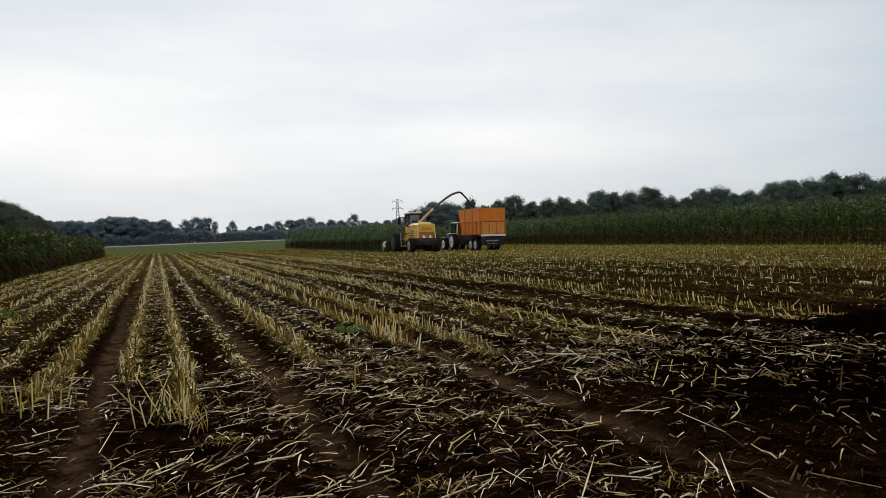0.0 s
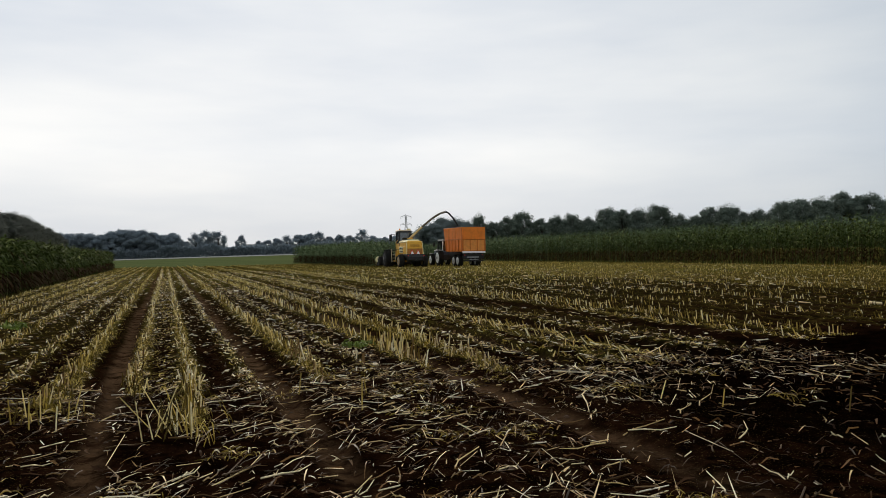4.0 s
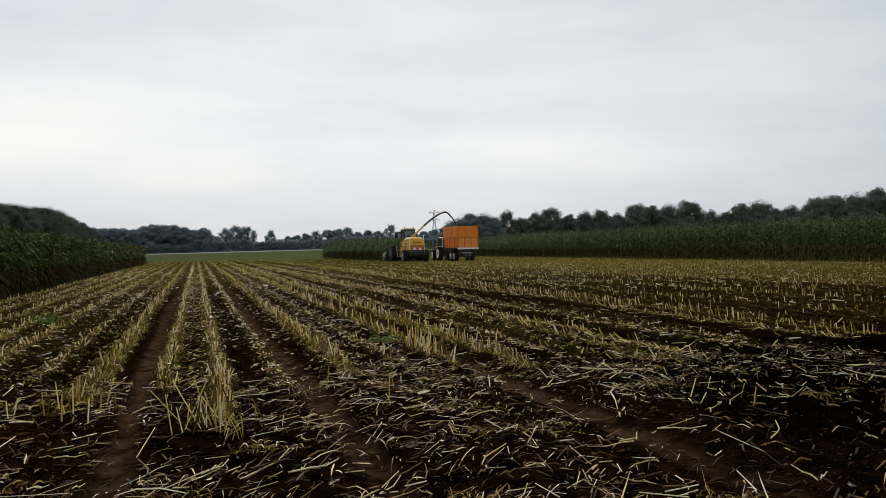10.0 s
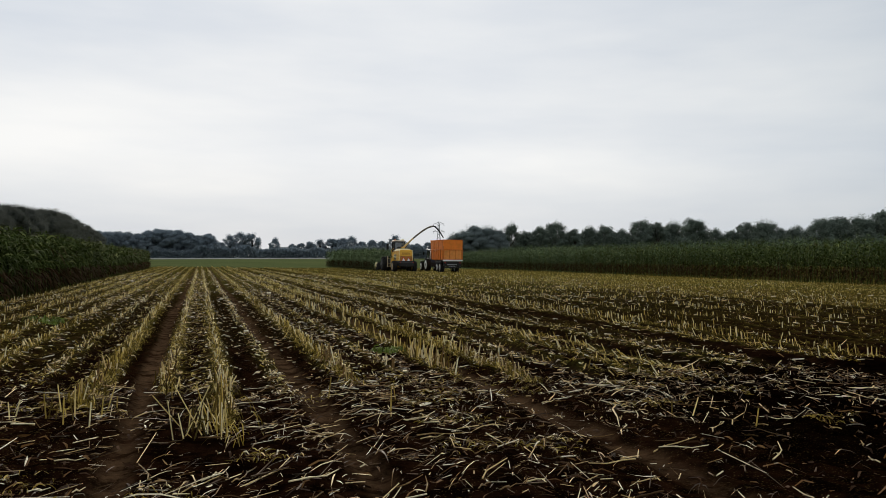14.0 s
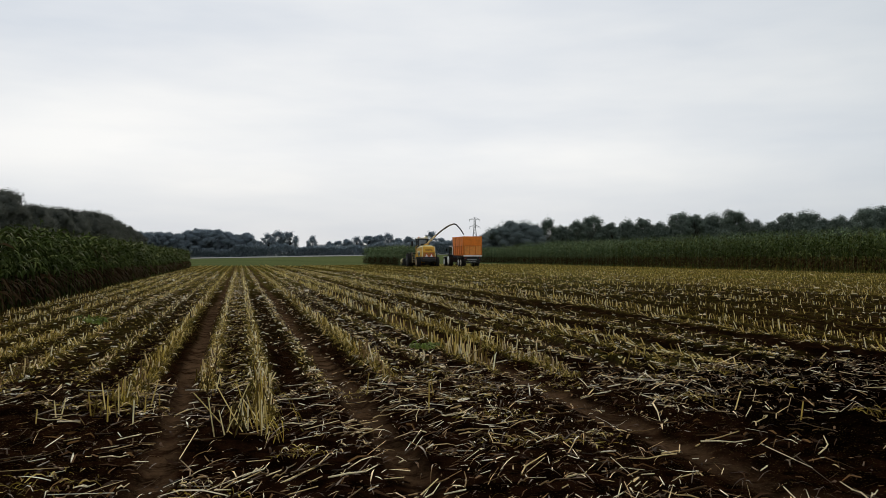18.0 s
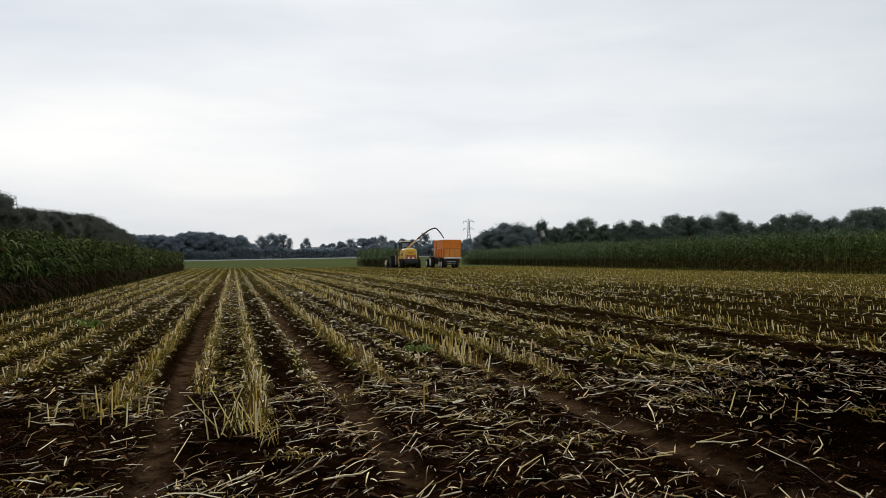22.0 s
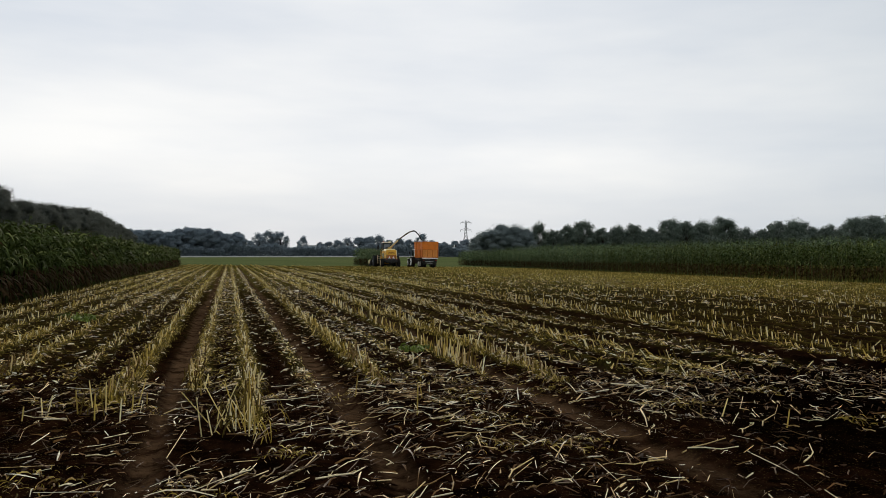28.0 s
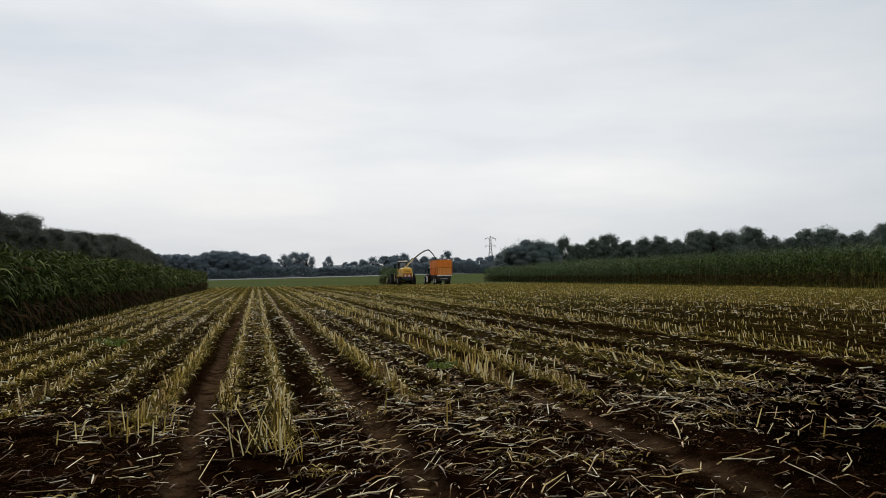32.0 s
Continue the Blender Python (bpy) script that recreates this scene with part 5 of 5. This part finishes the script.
        part("step", block(-1.50, -1.14, 4.02 + k * 0.05, 4.30 + k * 0.05, z, z + 0.06, 0.01), TAN_STEP, h, "dusty tan ladder step")
    for x in (-1.53, -1.11):
        part("ladder_rail", rod([(x, 4.0, 0.55), (x, 4.12, 1.3), (x, 4.22, 1.95)], 0.045), TAN_STEP, h, "dusty tan ladder rail")
    part("hand_rail", rod([(-1.08, 3.95, 1.95), (-1.06, 3.95, 2.7), (-0.80, 3.92, 3.0)], 0.025, 6), YELLOW, h)
    part("platform", block(-1.5, 1.5, 3.5, 5.9, 1.80, 1.90, 0.02), BLACK, h)
    part("side_tank", block(-1.15, -0.92, 3.0, 3.9, 1.15, 1.85, 0.05), YELLOW, h, "yellow side locker")
    # cab
    cab = part("cab_base", block(-0.70, 0.70, 3.86, 5.2, 1.9, 2.55, 0.05), YELLOW, h)
    part("cab_glass", block(-0.66, 0.66, 3.90, 5.16, 2.53, 3.84, 0.06, (0.03, 0.0, -0.10)), GLASS, cab, "dark tinted cab glass")
    for x in (-0.68, 0.68):
        for y0, y1 in ((3.9, 3.9), (5.2, 5.3)):
            part("cab_pillar", rod([(x, y0, 2.3), (x * 0.97, y1, 3.88)], 0.06, 6), BLACK, cab)
    part("cab_seat", block(-0.26, 0.26, 4.2, 4.6, 2.4, 3.2, 0.08), BLACK, cab)
    part("steering_column", rod([(0.0, 5.0, 2.3), (0.0, 4.85, 2.85)], 0.05, 6), BLACK, cab)
    part("cab_roof", block(-0.76, 0.76, 3.76, 5.45, 3.88, 4.06, 0.07, (0.08, 0.1, 0.1)), ROOF_TAN, cab, "dusty tan cab roof")
    part("roof_rim", block(-0.78, 0.78, 3.74, 5.47, 3.83, 3.91, 0.02), BLACK, cab)
    part("roof_vent", block(0.28, 0.66, 4.0, 4.5, 4.04, 4.20, 0.05), YELLOW_PALE, cab, "pale yellow air intake on the roof")
    part("beacon", rod([(-0.55, 4.2, 4.04), (-0.55, 4.2, 4.2)], 0.07, 8), ORANGE, cab, "orange rotating beacon")
    for s, x in ((-1, 1.22), (1, 1.22)):
        arm = part("mirror_arm", rod([(s * 0.68, 5.2, 3.55), (s * x, 5.6, 3.6)], 0.03, 6), BLACK, h)
        part("mirror", block(s * x - 0.15, s * x + 0.15, 5.55, 5.65, 2.85, 3.57, 0.03), BLACK, arm)
    part("exhaust", rod([(0.72, 2.9, 2.6), (0.72, 2.9, 3.2), (0.72, 2.75, 3.32)], 0.08), STEEL, h)
    for s in (-1, 1):
        part("fender", block(s * 1.5 - 0.28, s * 1.5 + 0.28, 4.5, 5.6, 1.93, 1.99, 0.02), BLACK, h)
    # spout that blows the crop over to the trailer
    part("turret", rod([(0.2, 2.95, 2.7), (0.25, 2.9, 3.15)], [0.42, 0.26], 14), YELLOW, h)
    path = []
    tip = Vector((3.75, -1.35, 0))
    for k in range(13):
        s = k / 12
        z = 3.1 + 2.94 * (0.5 * s + 0.5 * math.sin(s * math.pi / 2)) - 0.10 * max(0, s - 0.85) / 0.15
        path.append((0.25 + tip.x * s * 0.97, 2.9 + tip.y * s, z))
    spout = part("spout", rod(path[:5], [0.135 - 0.006 * k for k in range(5)], 10), SPOUT, h, "long curved spout, dusty yellow at its foot", smooth=True)
    part("spout_end", rod(path[4:], [0.111 - 0.003 * k for k in range(9)], 10), SPOUT_GREY, spout, "grey-brown outer length of the spout", smooth=True)
    # a black rod stands in for the shade on the spout's underside
    under = [(x + 0.03, y, z - 0.07) for x, y, z in path]
    part("spout_liner", rod(under, 0.05, 8), BLACK, spout, "dark strip under the spout, shade put into colour", smooth=True)
    end = Vector(path[-1])
    part("deflector", rod([end, end + Vector((0.28, -0.08, -0.12)), end + Vector((0.80, -0.2, -0.70)), end + Vector((1.30, -0.3, -1.50))], [0.10, 0.095, 0.085, 0.075], 8), BLACK, spout, "black hinged spout deflector")
    part("spout_ram", rod([(0.15, 2.85, 3.0), (1.3, 2.55, 4.2)], 0.05, 6), STEEL, spout)
    # row header
    header = part("header_frame", block(-2.2, 2.2, 6.9, 7.5, 0.25, 1.15, 0.06), BLACK, h)
    part("feeder", block(-0.6, 0.6, 5.6, 7.0, 0.5, 1.3, 0.05), YELLOW, h)
    for k in range(6):
        x = -1.86 + k * 0.743
        part("intake_drum", rod([(x, 7.75, 0.2), (x, 7.75, 0.75)], 0.34, 12), BLACK, header)
    for k in range(7):
        x = -2.23 + k * 0.743
        side = k in (0, 6)
        bm = rod([(x, 7.3, 0.85 if side else 0.6), (x, 7.9, 0.66 if side else 0.5), (x, 8.7, 0.12)], [0.36 if side else 0.24, 0.28 if side else 0.20, 0.03], 8)
        part("row_divider", bm, YELLOW_PALE if side else YELLOW, header, "pale yellow pointed row divider" if side else "yellow pointed row divider")
    for s in (-1, 1):
        part("header_shield", block(s * 2.25 - 0.06, s * 2.25 + 0.06, 6.9, 8.0, 0.15, 0.95, 0.03, (0.0, 0.2, 0.6)), BLACK, header)
    for x, y, r, w in ((-1.70, 5.0, 0.95, 0.85), (1.70, 5.0, 0.95, 0.85), (-1.3, 1.25, 0.70, 0.55), (1.3, 1.25, 0.70, 0.55)):
        wheel(h, "harvester", x, y, r, w, TAN_RIM if r < 0.8 else BLACK)
    return h


HARVESTER = build_harvester()

# ---- tipping trailer ----


def build_trailer():
    t = tagged(new("tipping_trailer"), "orange high-sided silage trailer with a tandem axle", "trailer")
    hw, ln = 1.25, 6.0
    for s in (-1, 1):
        lower = part("lower_side", block(s * hw - 0.04, s * hw + 0.04, 0.0, ln - 0.7, 1.62, 2.84, 0.015, (0, 0, -0.35)), ORANGE, t)
        upper = part("upper_side", block(s * (hw + 0.02) - 0.03, s * (hw + 0.02) + 0.03, 0.0, ln - 0.33, 2.90, 4.08, 0.015, (0, 0, -0.36)), ORANGE, t)
        for k in range(6):
            y = 0.06 + k * (ln - 0.9) / 5
            part("side_post", block(s * (hw + 0.06) - 0.05, s * (hw + 0.06) + 0.05, y - 0.06, y + 0.06, 1.62, 2.88, 0.01), ORANGE_DARK, lower)
            if k % 2 == 0:
                part("upper_post", block(s * (hw + 0.06) - 0.04, s * (hw + 0.06) + 0.04, y - 0.05, y + 0.05, 2.88, 4.08, 0.01), ORANGE_DARK, upper)
        part("side_rail", block(s * (hw + 0.03) - 0.07, s * (hw + 0.03) + 0.07, 0.0, ln - 0.35, 2.83, 2.91, 0.01), ORANGE_DARK, lower)
        part("top_rail", block(s * (hw + 0.03) - 0.06, s * (hw + 0.03) + 0.06, 0.0, ln, 4.07, 4.15, 0.01), ORANGE, upper)
    for k in range(3):
        x = -hw + 0.05 + k * (2 * hw - 0.1) / 3
        part("tailgate_panel", block(x + 0.02, x + (2 * hw - 0.1) / 3 - 0.02, -0.055, 0.02, 1.66, 2.80, 0.012), ORANGE_PALE, t, "faded orange tailgate panel")
    for k in range(4):
        x = -hw + 0.05 + k * (2 * hw - 0.1) / 3
        part("tailgate_post", block(x - 0.05, x + 0.05, -0.10, 0.03, 1.60, 2.88, 0.012), ORANGE_DARK, t)
    part("tailgate_rail", block(-hw - 0.06, hw + 0.06, -0.09, 0.03, 2.82, 2.92, 0.015), ORANGE_DARK, t)
    part("upper_tailgate", block(-hw + 0.02, hw - 0.02, -0.04, 0.02, 2.91, 4.08, 0.015), ORANGE, t, "orange upper tailgate sheet")
    part("tailgate_top_rail", block(-hw - 0.03, hw + 0.03, -0.06, 0.05, 4.07, 4.16, 0.015), ORANGE, t)
    part("front_wall", block(-hw, hw, ln - 0.78, ln - 0.71, 1.62, 4.12, 0.015, (0, 0.74, -0.74)), ORANGE, t)
    part("box_floor", block(-hw, hw, 0.0, ln - 0.7, 1.55, 1.64, 0.01), ORANGE_DARK, t)
    crop = bmesh.new()
    bmesh.ops.create_grid(crop, x_segments=12, y_segments=20, size=1)
    for v in crop.verts:
        v.co = Vector((v.co.x * (hw - 0.06), ln / 2 - 0.3 + v.co.y * (ln / 2 - 0.38), 2.9 + 0.5 * math.cos(v.co.x * 1.4) * math.cos(v.co.y * 1.2) + 0.08 * noise.noise(v.co * 5)))
    part("chopped_maize", crop, CORN_DRY, t, "heap of chopped maize")
    part("rear_bar", block(-hw - 0.05, hw + 0.05, -0.16, 0.0, 1.40, 1.60, 0.03), WHITE, t, "pale rear cross bar")
    chassis = part("chassis", block(-0.55, 0.55, 0.1, ln + 0.3, 1.05, 1.50, 0.03), BLACK, t)
    part("rear_frame", block(-1.15, 1.15, 0.05, 0.3, 0.78, 1.42, 0.03), BLACK, chassis)
    part("underrun_bar", block(-1.1, 1.1, -0.05, 0.07, 0.52, 0.66, 0.02), BLACK, chassis)
    part("light_board", block(-0.75, 0.55, -0.06, 0.03, 0.90, 1.04, 0.01), STEEL, chassis, "grey light board")
    part("hitch_bar", block(-0.5, 0.5, -0.10, 0.02, 0.68, 0.74, 0.01), STEEL, chassis)
    for s in (-1, 1):
        part("tail_light", block(s * 1.0 - 0.07, s * 1.0 + 0.07, -0.02, 0.05, 1.16, 1.25, 0.01), RED, t, "red tail light")
        part("mudguard", block(s * 1.0 - 0.28, s * 1.0 + 0.28, 0.9, 3.7, 1.30, 1.36, 0.02), BLACK, t)
    for y in (1.65, 2.95):
        part("axle", rod([(-1.05, y, 0.6), (1.05, y, 0.6)], 0.07), BLACK, chassis)
    part("drawbar", rod([(0, ln + 0.2, 1.2), (0, ln + 1.2, 0.85), (0, ln + 1.7, 0.7)], [0.16, 0.12, 0.08], 6), BLACK, chassis)
    part("ram", rod([(0, ln - 0.1, 1.2), (0, ln - 0.1, 1.6)], 0.1), STEEL, chassis)
    for x in (-1.0, 1.0):
        for y in (1.65, 2.95):
            wheel(t, "trailer", x, y, 0.62, 0.5, RIM, 16)
    return t


TRAILER = build_trailer()


def build_tractor():
    """Pulls the trailer; origin below the trailer's rear end as well."""
    t = tagged(new("tractor"), "dark tractor with white rims pulling an orange trailer", "tractor")
    o = 7.7
    part("axle_housing", block(-0.75, 0.75, o + 0.2, o + 1.3, 0.6, 1.25, 0.06), BLACK, t)
    part("frame", block(-0.38, 0.38, o + 1.0, o + 4.6, 0.65, 1.1, 0.05), BLACK, t)
    hood = part("hood", block(-0.45, 0.45, o + 2.2, o + 4.6, 1.1, 1.85, 0.1, (0.06, 0.0, 0.2)), TEAL, t, "dark engine hood")
    part("grille", block(-0.40, 0.40, o + 4.58, o + 4.66, 1.1, 1.65, 0.02), GREY, hood)
    cab = part("cab_base", block(-0.8, 0.8, o + 0.3, o + 2.2, 1.25, 1.6, 0.05), TEAL, t)
    part("cab_glass", block(-0.78, 0.78, o + 0.35, o + 2.15, 1.6, 2.8, 0.05, (0.06, 0.05, 0.1)), GLASS, cab, "tinted cab glass")
    for x in (-0.79, 0.79):
        for y in (o + 0.35, o + 2.12):
            part("cab_pillar", rod([(x, y, 1.5), (x * 0.92, y, 2.84)], 0.05, 6), WHITE if x < 0 and y < o + 1 else BLACK, cab)
    part("cab_roof", block(-0.82, 0.82, o + 0.2, o + 2.3, 2.8, 2.98, 0.08, (0.08, 0.08, 0.08)), GREY, cab, "grey cab roof")
    for s in (-1, 1):
        part("fender", block(s * 0.98 - 0.27, s * 0.98 + 0.27, o - 0.1, o + 1.7, 1.72, 1.80, 0.04, (0.02, 0.25, 0.25)), GREY, t, "grey rear fender")
        part("front_fender", block(s * 0.95 - 0.24, s * 0.95 + 0.24, o + 3.1, o + 4.3, 1.36, 1.42, 0.03), GREY, t)
        arm = part("mirror_arm", rod([(s * 0.8, o + 2.1, 2.5), (s * 1.2, o + 2.2, 2.5)], 0.02, 6), BLACK, t)
        part("mirror", block(s * 1.2 - 0.1, s * 1.2 + 0.1, o + 2.16, o + 2.22, 2.2, 2.6, 0.02), BLACK, arm)
        part("headlight", block(s * 0.28 - 0.1, s * 0.28 + 0.1, o + 4.62, o + 4.68, 1.66, 1.78, 0.01), WHITE, hood)
    part("exhaust", rod([(0.5, o + 2.6, 1.7), (0.5, o + 2.6, 2.9)], 0.05), STEEL, t)
    part("front_weight", block(-0.55, 0.55, o + 4.8, o + 5.6, 0.55, 1.25, 0.06), RIM, t, "pale grey front weight block")
    part("front_linkage", rod([(0, o + 4.5, 0.85), (0, o + 4.9, 0.85)], 0.12), BLACK, t)
    for x, y, r, w in ((-0.98, o + 0.8, 0.92, 0.6), (0.98, o + 0.8, 0.92, 0.6), (-0.95, o + 3.7, 0.68, 0.48), (0.95, o + 3.7, 0.68, 0.48)):
        wheel(t, "trailer", x, y, r, w, WHITE)
    return t


TRACTOR = build_tractor()

# ---- power line tower ----


def build_pylon(x, y, tall, turn):
    p = tagged(new("electricity_pylon"), "grey steel lattice pylon far behind the trees", "pylon")
    z0 = float(land(x, y, False))
    p.matrix_basis = pose(x, y, z0, 0, 0, turn)

    def half(z):
        return 3.6 - 2.8 * min(1, z / (tall * 0.72)) - 0.5 * max(0, z / tall - 0.72)

    levels = [tall * f for f in (0, 0.14, 0.28, 0.40, 0.50, 0.60, 0.68, 0.76, 0.84, 0.92)]
    for sx in (-1, 1):
        for sy in (-1, 1):
            part("leg", rod([(sx * half(z), sy * half(z), z) for z in levels] + [(0, 0, tall)], 0.2, 4), STEEL, p)
    for a, b in zip(levels, levels[1:]):
        bm = bmesh.new()
        for u, v in (((-1, -1), (1, -1)), ((1, -1), (1, 1)), ((1, 1), (-1, 1)), ((-1, 1), (-1, -1))):
            ha, hb = half(a), half(b)
            rod([(u[0] * ha, u[1] * ha, a), (v[0] * hb, v[1] * hb, b)], 0.10, 4, bm)
            rod([(v[0] * ha, v[1] * ha, a), (u[0] * hb, u[1] * hb, b)], 0.10, 4, bm)
        part("bracing", bm, STEEL, p)
    for z, reach in ((tall * 0.72, 5.4), (tall * 0.925, 5.2)):
        for s in (-1, 1):
            bm = bmesh.new()
            for sy in (-1, 1):
                h = half(z)
                rod([(s * h, sy * h, z), (s * reach, 0, z + 0.3)], 0.13, 4, bm)
                rod([(s * h, sy * h, z + 2.0), (s * reach, 0, z + 0.3)], 0.13, 4, bm)
            for k in (0.3, 0.6):
                rod([(s * reach * k, 0.3, z), (s * reach * (k + 0.15), 0, z + 1.2 * (1 - k))], 0.08, 4, bm)
            arm = part("crossarm", bm, STEEL, p)
            part("insulator", rod([(s * reach, 0, z + 0.3), (s * reach, 0, z - 1.8)], 0.16, 6), GREY, arm)


PYLON_D = 830.0
build_pylon(PYLON_D * math.sin(radians(16.0)), PYLON_D * math.cos(radians(16.0)), 36.5, -10)


def build_barn(x, y, w, d, wall, ridge, turn):
    b = tagged(new("barn"), "low farm barn with a pale sheet roof among far trees", "barn")
    b.matrix_basis = pose(x, y, float(land(x, y, False)), 0, 0, turn)
    part("wall", block(-w / 2, w / 2, -d / 2, d / 2, 0, wall, 0.05), BRICK, b)
    for s in (-1, 1):
        bm = bmesh.new()
        c = [(-w / 2 - 0.4, s * (d / 2 + 0.5), wall - 0.2), (w / 2 + 0.4, s * (d / 2 + 0.5), wall - 0.2), (w / 2 + 0.4, 0, ridge), (-w / 2 - 0.4, 0, ridge)]
        lo = [bm.verts.new(v) for v in c]
        up = [bm.verts.new(Vector(v) + Vector((0, 0, 0.15))) for v in c]
        bm.faces.new(lo)
        bm.faces.new(up[::-1])
        for k in range(4):
            bm.faces.new((lo[k], up[k], up[(k + 1) % 4], lo[(k + 1) % 4]))
        part("roof", bm, ROOF_TILE, b, "pale sheet roof")
    part("barn_door", block(-1.6, 1.6, -d / 2 - 0.06, -d / 2, 0, 2.6, 0.02), BLACK, b)


build_barn(545 * math.sin(radians(5.3)), 545 * math.cos(radians(5.3)), 15, 9, 4.0, 7.6, -8)

# ---- what moves ----
DRIVE = {"harvester": (76.85, 1.68, 0.0075), "trailer": (74.6, 1.90, 0.0008)}
LINE_X = {"harvester": 25.0, "trailer": 30.95}


def gone(driver, t):
    """Metres driven since the start."""
    _, v, a = DRIVE[driver]
    return v * t + a * t * t


def place(driver, t):
    sway = 0.02 * math.sin(t * 2.1) if driver == "trailer" else 0.015 * math.sin(t * 1.7 + 1)
    return pose(LINE_X[driver], DRIVE[driver][0] + gone(driver, t), 0, 0.15 * math.sin(t * 1.9), 10 * sway, 0)


def motions():
    for thing, driver in ((HARVESTER, "harvester"), (TRAILER, "trailer"), (TRACTOR, "trailer")):
        walk(thing, [(k, place(driver, k)) for k in range(33)])
    for tyre, driver, x, y, r in WHEELS:
        n = int(32 / 0.4)
        walk(tyre, [(k * 0.4, pose(x, y, r - 0.03, -math.degrees(gone(driver, k * 0.4) / r))) for k in range(n + 1)])
    cx = (STRIP_L + STRIP_R) / 2
    for ob, y in SLICES:
        # the header reaches the slice, tips it in and takes it down
        t = 0.0
        while DRIVE["harvester"][0] + gone("harvester", t) + 8.1 < y and t < 40:
            t += 0.1
        rows = [(0.0, pose(cx, y, 0))]
        if t < 31.0:
            a = max(0.1, t)
            rows += [(a, pose(cx, y, 0)), (a + 0.5, pose(cx, y + 0.25, -1.7, 8)), (a + 1.0, pose(cx, y + 0.5, -4.2, 10))]
            rows = [r for r in rows if r[0] < 32.0]
            rows.append((32.0, pose(cx, y + 0.5, -4.2, 10) if a + 1.0 < 32.0 else rows[-1][1]))
        else:
            rows.append((32.0, pose(cx, y, 0)))
        walk(ob, rows)


motions()
